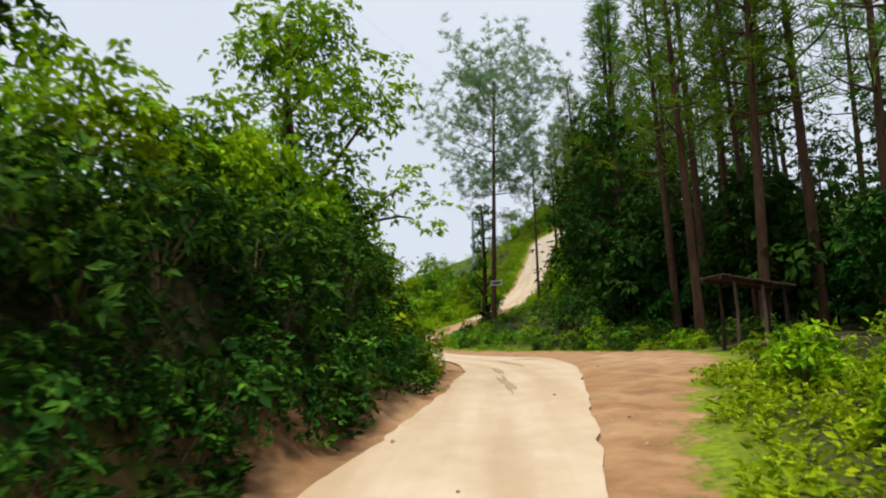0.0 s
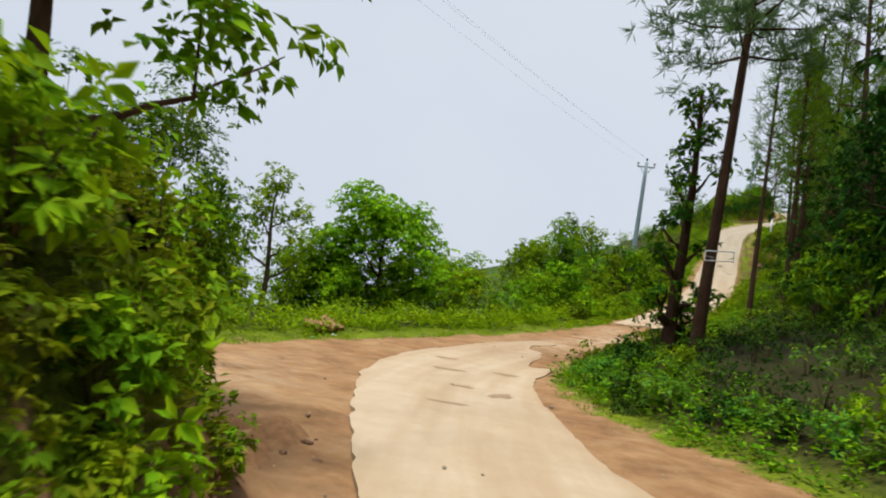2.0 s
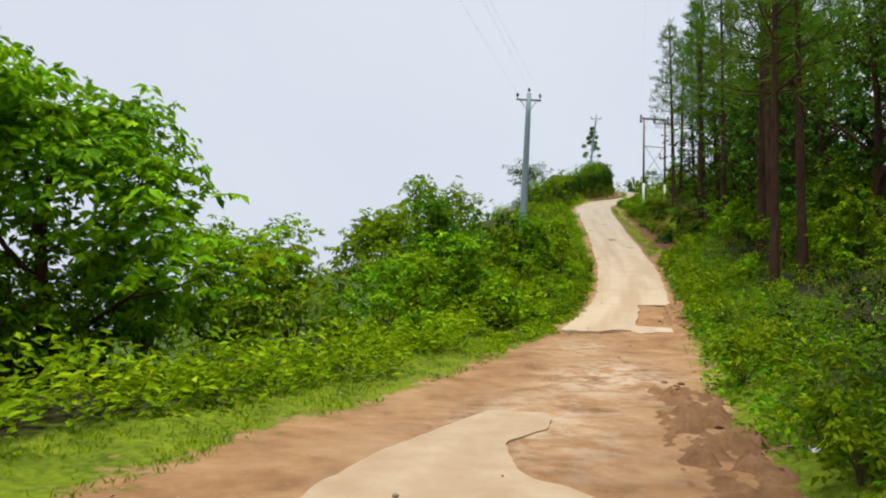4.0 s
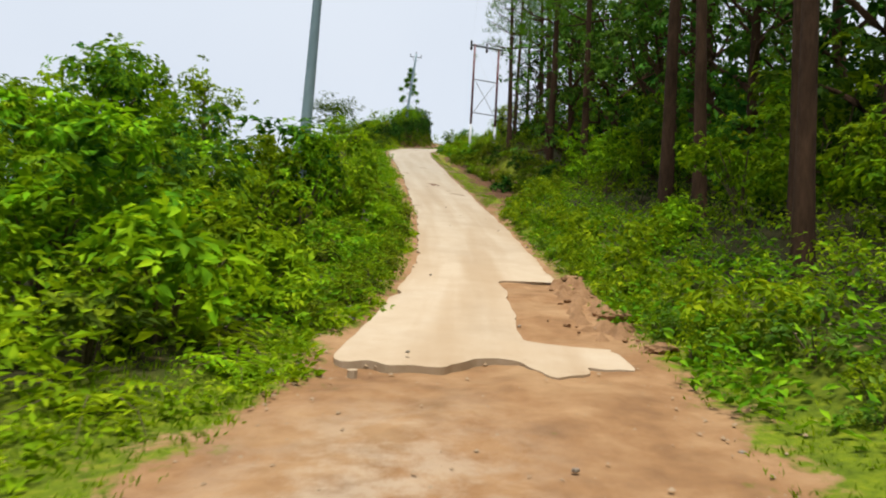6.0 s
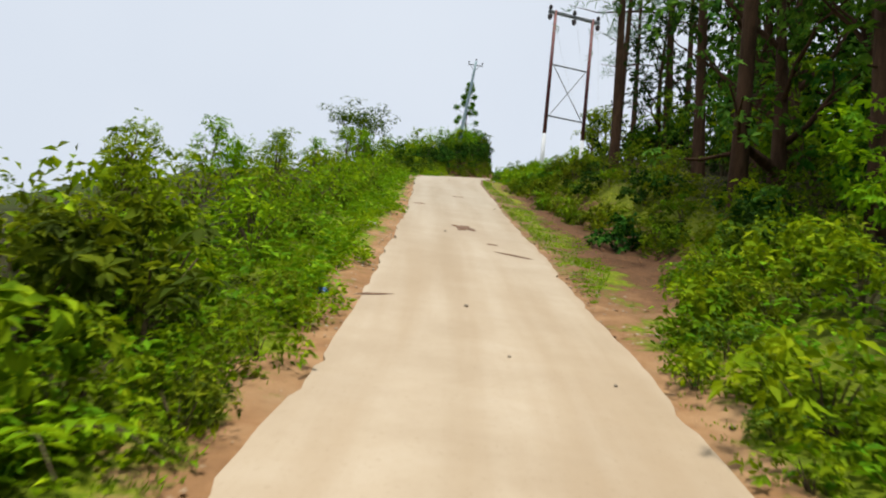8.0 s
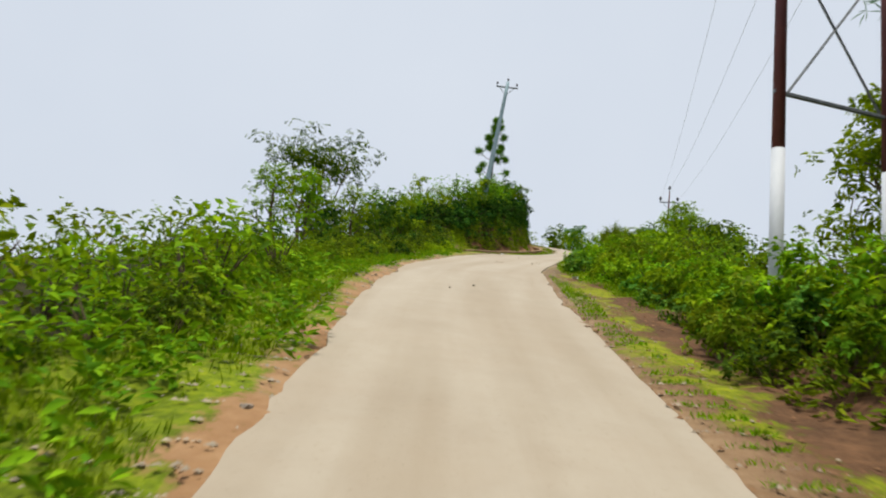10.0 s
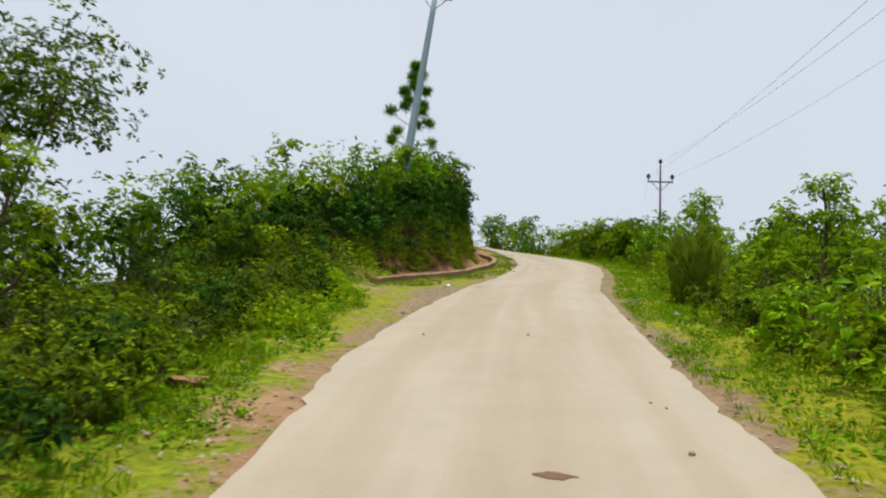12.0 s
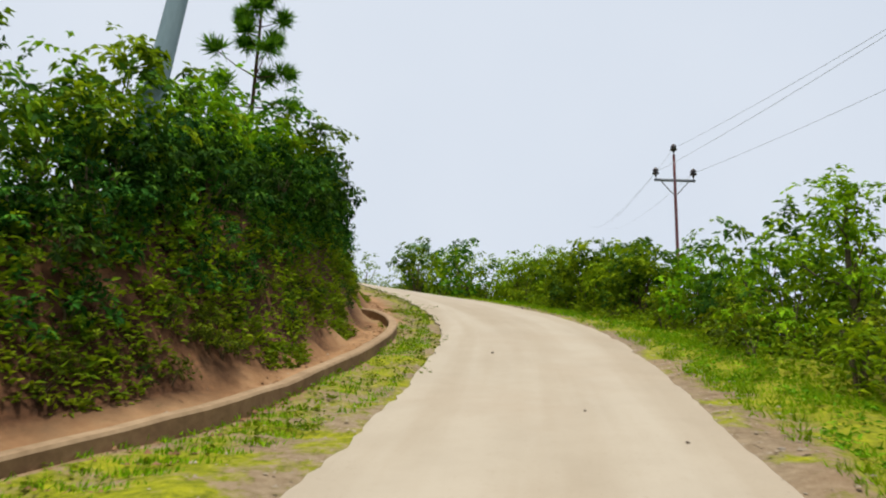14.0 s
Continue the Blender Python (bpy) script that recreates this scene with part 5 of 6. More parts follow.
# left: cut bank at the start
# Lowest rows have near-black leaves that stand for shade on the bank.
row(shrub_deep, 6, 27, 0.3, -1, 0.05, 0.6, 0.5, 0.8, 301, "leafy scrub on the cut bank, shade put into its dark leaves", keep=0.55)
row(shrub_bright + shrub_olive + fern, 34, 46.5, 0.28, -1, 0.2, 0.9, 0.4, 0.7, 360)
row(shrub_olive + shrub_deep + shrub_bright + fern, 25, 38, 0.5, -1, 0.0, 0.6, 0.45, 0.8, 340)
row(shrub_deep, 4, 27, 0.45, -1, 0.7, 1.5, 0.7, 1.0, 302, "leafy scrub on the cut bank, shade put into its dark leaves", keep=0.55)
row(shrub_bright, 38, 45.5, 0.7, -1, 0.8, 1.5, 0.5, 0.8, 361, "dense green scrub on the slope behind the verge")
row(shrub_bright + shrub_mid + shrub_olive, 26, 38, 0.6, -1, 0.8, 1.5, 0.6, 0.95, 341, "dense green scrub on the slope behind the verge")
row(bush_fine + bush_bright + bush_mid + bush_deep, 2, 27, 1.0, -1, 1.6, 2.6, 0.5, 0.7, 303)
row(bush_bright + bush_mid, 29, 36, 1.2, -1, 1.7, 2.6, 0.5, 0.75, 342)
row(bush_bright, 38, 45, 1.6, -1, 2.2, 3.2, 0.35, 0.5, 359)
row(bush_mid + bush_bright, 2, 28, 1.8, -1, 3.0, 5.0, 0.55, 0.75, 304, joined="dense green scrub on the slope behind the verge")
row(bush_mid + bush_bright, 28, 42, 1.8, -1, 3.4, 5.0, 0.55, 0.8, 343, joined="dense green scrub on the slope behind the verge")
# left: lay-by, then down the valley side
row(bush_mid + bush_dark, 46, 58, 0.7, -1, 4.6, 9.0, 0.7, 1.1, 366, "dense green scrub on the slope behind the verge", keep=0.5)
row(bush_dark + bush_mid, 50, 78, 1.7, -1, 5.5, 9.0, 0.5, 0.8, 305, joined="dense green scrub on the slope behind the verge")
row(shrub_bright + shrub_mid, 52, 78, 1.4, -1, 2.8, 4.5, 0.5, 0.9, 306, joined="dense green scrub on the slope behind the verge")
row(bush_mid + bush_dark, 54, 80, 1.8, -1, 8.5, 12.0, 0.7, 1.0, 344, joined="dense green scrub on the slope behind the verge")
row(bush_bright, 118, 150, 1.2, -1, 6.5, 11.0, 0.4, 0.65, 349, "bushes covering the far hillside")
row(bush_mid + bush_dark, 150, 168, 1.5, -1, 9.0, 16.0, 0.6, 0.9, 350, "bushes covering the far hillside")
row(bush_fine, 72, 90, 1.5, -1, 2.6, 5.5, 0.6, 1.0, 307)
row(shrub_mid + shrub_olive + shrub_dusk, 79, 100, 0.3, -1, 0.0, 0.7, 0.25, 0.45, 367, "low green growth at the road's edge", keep=0.5)
row(shrub_bright + shrub_cool, 78, 104, 0.3, 1, 0.0, 0.8, 0.28, 0.48, 368, "low green growth at the road's edge", keep=0.5)
row(shrub_mid + shrub_olive + shrub_dusk + shrub_bright + fern, 77, 100, 0.55, -1, 0.6, 2.2, 0.4, 1.15, 308)
row(fern, 74, 97, 0.8, -1, 0.3, 2.2, 0.9, 1.4, 375)
row(bush_fine + bush_dark, 78, 96, 1.3, -1, 3.2, 6.5, 0.8, 1.15, 309)
row(shrub_mid + shrub_olive + shrub_bright, 92, 128, 0.7, -1, 1.2, 2.6, 0.6, 0.95, 310, joined="dense green scrub on the slope behind the verge")
row(shrub_mid + shrub_bright + shrub_olive, 94, 104, 0.8, -1, 2.6, 5.0, 0.9, 1.3, 311, joined="dense green scrub on the slope behind the verge")
row(shrub_mid + shrub_bright + shrub_olive, 104, 128, 0.8, -1, 2.6, 6.0, 0.65, 1.0, 345, joined="dense green scrub on the slope behind the verge")
row(shrub_olive + shrub_dusk, 98, 150, 0.3, -1, 0.9, 2.4, 0.28, 0.5, 355, "rough knee-high olive growth behind the verge", keep=0.5)
row(shrub_dusk + shrub_deep, 132, 153, 0.4, -1, 1.0, 2.0, 0.4, 0.7, 362, "dense green scrub on the slope behind the verge", keep=0.55)
row(shrub_olive + shrub_dusk, 128, 152, 0.7, -1, 2.4, 4.5, 0.4, 0.8, 313, "dense green scrub on the slope behind the verge")
row(shrub_olive + shrub_dusk, 130, 154, 0.9, -1, 4.5, 8.0, 0.7, 1.1, 314, joined="dense green scrub on the slope behind the verge")
# left: bushy cut bank at the last bend
row(bush_deep, 152, 182, 0.6, -1, 1.8, 2.4, 0.4, 0.62, 315, sink=0.35)
row(bush_dark + bush_mid, 150, 182, 1.1, -1, 2.7, 3.6, 0.6, 0.95, 351)
row(bush_mid + bush_bright, 150, 184, 1.3, -1, 3.6, 5.2, 0.75, 1.05, 316, joined="dense green scrub on the slope behind the verge")
row(bush_mid + bush_dark, 147, 184, 1.5, -1, 5.5, 9.0, 0.7, 1.0, 317, joined="dense green scrub on the slope behind the verge")
# Growth on the bank face, its shade put into the leaves.
row(shrub_deep, 153, 182, 0.3, -1, 1.35, 2.1, 0.35, 0.6, 318, "dull creeping growth on the cut bank, shade put into its leaf colour", keep=0.55)
row(shrub_deep + shrub_dusk, 155, 178, 0.35, -1, 1.05, 1.35, 0.22, 0.36, 358, "dull creeping growth on the cut bank, shade put into its leaf colour", keep=0.55)
row(shrub_olive + fern + shrub_dusk, 154, 182, 0.6, -1, 1.1, 1.8, 0.25, 0.4, 319)
row(bush_mid + bush_bright, 154, 178, 1.2, -1, 8.0, 14.0, 0.6, 0.9, 352, "bushes covering the far hillside")
# right: lay-by and forest foot
row(shrub_bright + fern, 23, 31, 0.5, 1, 0.4, 2.2, 0.3, 0.5, 364)
row(shrub_bright + shrub_cool, 15, 25, 0.7, 1, 1.5, 3.4, 0.5, 0.9, 320)
row(shrub_mid + shrub_bright, 14, 29, 0.9, 1, 3.0, 6.5, 0.7, 1.1, 321, joined="dense green scrub on the slope behind the verge")
row(bush_deep + under, 12, 48, 1.7, 1, 5.0, 9.0, 0.7, 1.0, 322)
row(shrub_cool + shrub_deep, 40, 62, 0.7, 1, 0.5, 1.8, 0.45, 0.75, 323)
row(shrub_cool + shrub_deep + shrub_deep, 43, 74, 0.26, 1, 1.4, 7.5, 0.5, 0.82, 357, "dense green shrubs at the forest foot, many with shade-dark leaf colour")
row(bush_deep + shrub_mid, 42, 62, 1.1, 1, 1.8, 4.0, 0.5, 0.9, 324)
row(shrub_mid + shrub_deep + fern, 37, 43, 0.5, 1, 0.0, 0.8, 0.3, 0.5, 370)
row(shrub_deep, 34, 46, 0.5, 1, 1.2, 4.0, 0.45, 0.8, 371, "leafy scrub under the pines, shade put into its dark leaves", keep=0.55)
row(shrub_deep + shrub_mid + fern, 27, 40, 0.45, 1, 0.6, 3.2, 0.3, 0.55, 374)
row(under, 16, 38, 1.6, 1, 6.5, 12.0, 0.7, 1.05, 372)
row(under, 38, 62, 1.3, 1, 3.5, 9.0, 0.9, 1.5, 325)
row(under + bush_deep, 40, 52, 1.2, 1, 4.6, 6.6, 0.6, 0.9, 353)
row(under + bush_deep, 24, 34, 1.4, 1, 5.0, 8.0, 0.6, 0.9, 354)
row(shrub_cool + shrub_bright, 60, 104, 0.7, 1, 0.4, 1.7, 0.28, 0.8, 326, "low blue-green shrubs along the road", keep=0.55)
row(shrub_cool + shrub_bright, 60, 104, 0.5, 1, 1.4, 3.0, 0.32, 0.58, 327, joined="dense green scrub on the slope behind the verge")
row(shrub_deep + shrub_mid, 72, 106, 0.4, 1, 3.0, 6.0, 0.5, 0.8, 365, "shrubs at the forest foot, some with shade-dark leaf colour")
row(bush_mid + bush_dark, 62, 122, 1.3, 1, 5.0, 9.0, 0.7, 1.2, 328)
row(under_far, 20, 120, 2.3, 1, 9.0, 16.0, 1.0, 1.6, 329, joined="broad-leaved undergrowth deep among the pines, shade put into its dark leaves")
row(shrub_dusk + shrub_olive + shrub_deep, 98, 104, 0.5, 1, 0.3, 1.8, 0.45, 0.8, 376)
row(shrub_dusk + shrub_olive + shrub_deep, 105, 124, 0.42, 1, -0.5, 1.6, 0.4, 0.8, 330)
row(shrub_dusk + shrub_olive, 103, 128, 0.6, 1, 1.8, 4.5, 0.65, 1.0, 331, joined="dull olive scrub covering the cut bank")
row(bush_dark + bush_deep, 101, 124, 1.3, 1, 3.6, 6.0, 0.5, 0.75, 346)
# right: the far verge
row(shrub_bright + shrub_cool + shrub_mid, 120, 137, 0.45, 1, 0.0, 1.0, 0.45, 0.8, 373)
row(shrub_mid + shrub_dusk + shrub_olive, 127, 147, 0.7, 1, 0.9, 2.2, 0.55, 0.9, 332)
row(bush_mid + bush_dark, 154, 168, 1.3, 1, 5.0, 8.0, 0.65, 0.95, 356)
row(shrub_dusk + shrub_olive, 153, 160, 0.8, 1, 1.2, 2.4, 0.5, 0.9, 347, "dense green scrub on the slope behind the verge")
row(shrub_mid + shrub_dusk + shrub_olive, 127, 147, 0.8, 1, 2.2, 4.5, 0.8, 1.3, 333, joined="dense green scrub on the slope behind the verge")
row(shrub_olive + shrub_dusk + shrub_mid, 151, 184, 0.8, 1, 2.6, 4.5, 0.8, 1.2, 348, joined="dense green scrub on the slope behind the verge")
row(bush_mid + bush_dark, 128, 186, 1.8, 1, 4.3, 7.0, 0.5, 0.75, 334, joined="dense green scrub on the slope behind the verge")
row(shrub_olive + shrub_mid + shrub_dusk, 160, 200, 0.9, 1, 1.0, 2.6, 0.6, 1.1, 335, "dense green scrub on the slope behind the verge", keep=0.45)
row(bush_mid + bush_bright, 176, 212, 1.2, 1, 2.5, 6.0, 0.9, 1.3, 336, "dense green scrub on the slope behind the verge", keep=0.5)

# ---- trees that stand alone ----
bank_tree = [make_tree("bank_tree", 190 + k, 6.4, 5.0, 9500, 0.18, [LEAF_MID, LEAF_BRIGHT], BARK, "leafy tree with bright crown crowding the top of the cut bank", 0.06, 0.5, 0.85, 9, 0.17, dome=26) for k in range(2)]
put(bank_tree[0], 27.4, -4.0, 0.92)
put(bank_tree[1], 33.5, -6.0, 0.55)
for s, u, k, size in [(26.4, -3.7, 0, 0.8), (24.8, -3.9, 1, 0.85), (23.0, -3.9, 0, 0.8), (21.0, -4.0, 1, 0.8), (28.2, -3.6, 1, 0.75), (19.0, -4.2, 0, 0.8)]:
    put(bush_bright[k], s, u, float(size))
broad_light = make_tree("broadleaf_tree", 114, 7.0, 5.0, 4000, 0.27, [LEAF_MID, LEAF_OLIVE], BARK, "broad-leaved tree with sunlit yellow-green crown on the bank", 0.15, 0.45, tuft=0.25)
put(broad_light, 45.9, -4.7, 0.9)
put(broad[0], 22.0, -7.8, 0.8)
put_xy(bush_fine[0], -13.2, 56.2, 1.1)
put_xy(bush_fine[1], -12.8, 58.0, 1.0)
put_xy(bush_fine[0], -14.6, 57.6, 1.1)
put_xy(bush_bright[0], -13.9, 54.6, 0.8)
put_xy(bush_mid[1], -12.2, 58.6, 0.8)
put_xy(bush_bright[1], -15.6, 55.8, 0.85)
put(bush_fine[0], 92.4, -3.7, 1.15)
put(bush_fine[1], 91.0, -4.4, 1.05)
put_xy(young[0], -16.3, 52.0, 1.12)
put_xy(droopy[0], -13.3, 57.0, (1.25, 1.25, 0.95))
put_xy(droopy[1], -11.6, 62.5, (0.7, 0.7, 0.55))
put_xy(broad[0], -18.5, 50.5, 0.62)
put_xy(broad[1], -19.5, 46.5, 0.7)
put_xy(droopy[1], -21.5, 54.5, 0.8)
put_xy(broad[1], -17.5, 60.5, 0.65)
put_xy(droopy[1], -16.8, 56.0, (0.6, 0.6, 0.62))
put_xy(broad[2], -21.0, 49.5, 0.72)
put_xy(droopy[0], -19.5, 53.0, (0.7, 0.7, 0.7))
put_xy(broad[0], -15.5, 46.0, 0.6)
put_xy(droopy[0], -9.5, 75.5, 0.85)
put_xy(young[1], -8.2, 78.4, 1.15)
put_xy(broad[2], -7.0, 73.0, 0.6)
put_xy(young[2], -6.0, 81.5, 1.0)
put_xy(broad[0], -7.5, 84.5, 0.7)
for s, u, k, size in [(97.5, -5.2, 0, 0.42), (100.2, -4.4, 1, 0.36), (103.0, -5.4, 2, 0.4), (106.4, -4.6, 0, 0.34), (109.0, -5.8, 1, 0.42), (112.5, -5.0, 2, 0.36), (116.0, -5.6, 0, 0.38), (120.0, -5.0, 1, 0.34)]:
    put(young[k], s, u, float(size))
put(young[0], 138.5, -6.8, 0.62)
put(young[2], 139.6, -7.6, 0.68)
put(young[1], 137.2, -7.6, 0.62)
row(bush_dark + bush_deep, 141, 152, 0.9, -1, 3.6, 7.0, 0.5, 0.8, 363)
put(young[1], 141.5, -6.2, 0.5)
put_xy(young[0], 19.5, 133.4, 0.7)
put_xy(young[2], 18.9, 131.0, 0.55)
put_xy(bush_mid[1], 19.9, 135.8, 0.8)
put_xy(young[0], 25.0, 146.3, 0.75)
put_xy(bush_bright[1], 26.5, 164.5, 0.9)
put_xy(bush_dark[0], 25.0, 167.0, 1.0)
put_xy(bush_dark[2], 23.6, 170.0, 1.0)
put_xy(bush_mid[1], 29.5, 166.5, 1.1)
put_xy(bush_mid[0], 25.9, 162.6, 0.62)
put_xy(bush_dark[1], 27.4, 163.4, 0.7)
put_xy(bush_mid[2], 28.6, 161.4, 0.7)
put_xy(bush_bright[0], 27.2, 159.6, 0.6)
row(bush_mid + bush_dark, 165, 181, 0.8, 1, 2.0, 4.5, 0.75, 1.05, 369)
put_xy(bush_dark[0], 20.6, 132.0, 0.8)
put_xy(bush_mid[2], 21.5, 137.0, 0.85)
put(young[1], 128.5, 8.5, 0.9)
put(young[0], 126.5, 7.5, 0.8)
umbrella = make_tree("umbrella_tree", 151, 7.0, 7.6, 11000, 0.17, [LEAF_DARK, LEAF_MID], BARK, "flat-topped feathery tree with dark spreading limbs", 0.45, 0.1, 0.3, 8, 0.19, reach=1.15)
put_xy(umbrella, 2.35, 133.85, (0.7, 0.7, 0.65), 5.4)
put_xy(umbrella, -16.6, 43.8, (0.75, 0.75, 0.72), 2.0)
# No mist is drawn; the haze sits in this tree's pale colours.
far_tree = make_tree("misty_tree", 152, 9.0, 6.5, 1800, 0.45, [LEAF_HAZED], BARK_PALE, "round-crowned far tree with mist haze put into its pale colours", 0.45, 0.2, 0.8, 8, 0.2)
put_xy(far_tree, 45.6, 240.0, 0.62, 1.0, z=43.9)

for x, y, k, size in [(9.0, 74.8, 0, 1.2), (9.9, 77.2, 1, 1.3), (9.6, 80.6, 2, 1.2), (10.6, 84.2, 0, 1.2), (11.3, 88.5, 1, 1.2), (8.2, 71.2, 2, 1.2), (12.2, 93.0, 0, 1.1)]:
    put_xy((bush_mid[k], bush_dark[k], bush_dark[k])[k], x, y, float(size))
for s, u, k, size in [(86.0, 3.9, 0, 0.62), (86.8, 4.5, 1, 0.7), (85.2, 4.3, 2, 0.6)]:
    put(shrub_bright[k], s, u, float(size))

dark_tree = [make_tree("forest_tree", 180 + k, 9.5, 5.4, 2900, 0.23, [LEAF_DARK, LEAF_COOL], BARK, "leafy green forest tree crowding between the pines", 0.08, 0.6, 0.9, 12, 0.24) for k in range(2)]
# Darker copy of the forest tree, with shade painted into its leaves.
deep_tree = [make_tree("forest_tree", 184 + k, 9.5, 5.4, 2500, 0.28, [LEAF_SHADE_TINT], BARK, "leafy forest tree between the pines, deep shade put into its leaf colour", 0.08, 0.6, 0.9, 12, 0.24) for k in range(2)]
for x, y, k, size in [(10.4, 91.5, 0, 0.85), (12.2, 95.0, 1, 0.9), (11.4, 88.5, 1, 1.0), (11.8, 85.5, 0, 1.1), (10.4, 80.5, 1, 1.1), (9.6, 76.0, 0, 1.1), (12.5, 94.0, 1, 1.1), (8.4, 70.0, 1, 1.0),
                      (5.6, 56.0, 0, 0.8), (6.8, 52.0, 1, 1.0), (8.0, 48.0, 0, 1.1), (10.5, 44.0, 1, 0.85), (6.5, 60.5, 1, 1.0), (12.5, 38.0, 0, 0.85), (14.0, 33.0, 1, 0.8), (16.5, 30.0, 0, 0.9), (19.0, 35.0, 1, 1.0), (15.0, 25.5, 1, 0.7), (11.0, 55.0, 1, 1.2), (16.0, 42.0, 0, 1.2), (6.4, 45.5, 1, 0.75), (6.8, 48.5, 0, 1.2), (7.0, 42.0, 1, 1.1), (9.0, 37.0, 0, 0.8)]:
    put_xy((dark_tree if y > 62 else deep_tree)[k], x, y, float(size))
for x, y, k, size in [(5.5, 70.9, 0, 0.95), (8.0, 82.0, 1, 0.9), (8.9, 85.8, 0, 0.9)]:
    put_xy(bush_fine[k], x, y, float(size))
for x, y, k, size in [(11.0, 70.5, 0, 1.1), (13.0, 76.5, 1, 1.15), (14.0, 82.0, 0, 1.1)]:
    put_xy(dark_tree[k], x, y, float(size))
for x, y, k, size in [(13.6, 104.6, 0, 0.72), (16.2, 102.0, 1, 0.9), (18.0, 98.0, 0, 1.0), (17.8, 107.0, 1, 0.85), (20.5, 103.0, 0, 1.0)]:
    put_xy(deep_tree[k], x, y, float(size))

# ---- pines ----
for x, y, k, size in [(7.2, 27.9, 0, 1.0), (7.6, 33.2, 1, 0.95), (9.3, 27.2, 2, 1.05), (9.6, 31.5, 0, 1.0), (11.2, 27.0, 1, 1.1), (6.95, 76.3, 2, 1.0), (6.17, 73.4, 0, 0.95),
                      (3.2, 66.3, 0, 0.8), (9.2, 86.9, 2, 0.9), (5.25, 68.9, 1, 0.8), (9.1, 90.7, 0, 0.95), (10.6, 101.4, 1, 0.85), (9.0, 79.6, 2, 1.0), (11.5, 97.0, 0, 0.9),
                      (13.5, 103.5, 2, 0.85), (14.5, 100.5, 1, 0.9), (15.5, 106.0, 0, 0.8), (12.4, 24.5, 0, 1.0)]:
    put_xy(pine[k], x, y, float(size), tilt=0.015)
forest = rng(77)
for _ in range(54):
    s = 14 + 104 * forest.random()
    foot = float(table(EDGES, s, 4))
    u = max(foot + 4.5, 8.0) + 20 * forest.random() ** 1.3
    x, y, z = place(s, u)
    if not in_gap(x, y, True):
        put_xy(pine[int(forest.random() * 3)], x, y, float(0.75 + 0.4 * forest.random()), None, forest, 0.05, 0.02, z)
# Crown paled in its needle colour, for the mist around it.
sign_pine = make_pine("roadside_pine", 161, 16.6, 0.53, 4.6, [NEEDLE_HAZED], BARK, "leaning roadside pine with open airy crown, haze put into its pale needles", 1500, 0.4, 15, (0.045, 0.03), 13, girth=0.85, rounded=True)
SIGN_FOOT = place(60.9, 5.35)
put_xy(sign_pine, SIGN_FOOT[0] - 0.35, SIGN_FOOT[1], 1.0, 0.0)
companion = make_tree("thin_tree", 162, 9.5, 2.4, 2600, 0.2, [LEAF_DARK, LEAF_MID], BARK, "thin crooked dark tree with leafy tufts to its foot", 0.06, 0.4, 0.9, 17, 0.16)
put_xy(companion, -1.15, 49.6, 1.0, 0.5)
put_xy(bush_dark[1], -1.5, 50.3, 0.65)
put_xy(bush_mid[0], -0.6, 51.5, 0.5)
# Grey-green needles carry painted haze.
grey_pine = make_pine("sparse_pine", 163, 14.0, 0.5, 3.2, [NEEDLE_HAZED_GREY], BARK, "sparse pine above the cut bank, haze put into its thin grey-green crown", 420, 0.4, 7, (0.02, 0.0), 10)
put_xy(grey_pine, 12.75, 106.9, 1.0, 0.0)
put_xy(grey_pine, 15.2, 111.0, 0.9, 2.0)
little_pine = make_pine("young_pine", 164, 7.6, 0.42, 1.45, [NEEDLE], BARK, "young pine with dense dark needle bunches on the bank", 72, 0.42, 75, (0.0, 0.0), 6, girth=0.8, ends=0.9)
put_xy(little_pine, 14.3, 157.6, 1.0, 0.0)
sapling_pine = make_pine("pine_sapling", 165, 2.6, 0.6, 0.8, [NEEDLE], BARK, "small pine sapling with few long-needled shoots", 18, 0.5, 9, (0.0, 0.0), 3, girth=0.9)
put_xy(sapling_pine, 28.5, 160.6, 1.0, 0.0)
broom = make_broom("broom_grass", 171, 1.6, 1.25, [TALL_GRASS], "tall dense olive-green grass clump beside the verge")
put(broom, 150.2, 3.8, 1.0)

for ob in (*shrub_bright, *shrub_mid, *shrub_olive, *shrub_cool, *shrub_dusk, *shrub_deep, *bush_dark, *bush_mid, *bush_bright, *bush_fine, *bush_deep, *under, *under_far, *dark_tree, *deep_tree, *fern, *broad, *young, *droopy, *pine):
    if ob not in USED:
        for part_ in list(ob.children):
            bpy.data.objects.remove(part_)
        bpy.data.objects.remove(ob)

# ---- wire frame on the roadside pine ----
def trunk_frame():
    """A light metal frame strapped round the trunk."""
    at = Vector((-0.28, 47.0, 5.0))
    ob = thing("metal_bracket", at, "white wire bracket frame strapped round the pine trunk", "bracket", turn=-0.25)
    for z in (-0.13, 0.13):
        Shape().tube([(-0.36, -0.3, z), (0.36, -0.3, z + 0.03)], [0.016, 0.016], 6).object("rail", WHITE_WIRE, ob)
    for x in (-0.36, 0.36):
        Shape().tube([(x, -0.3, -0.14), (x, -0.3, 0.16)], [0.016, 0.016], 6).object("upright", WHITE_WIRE, ob)
        Shape().tube([(x, -0.3, 0), (x * 0.55, 0.05, 0)], [0.014, 0.014], 6).object("strap", WHITE_WIRE, ob)


trunk_frame()


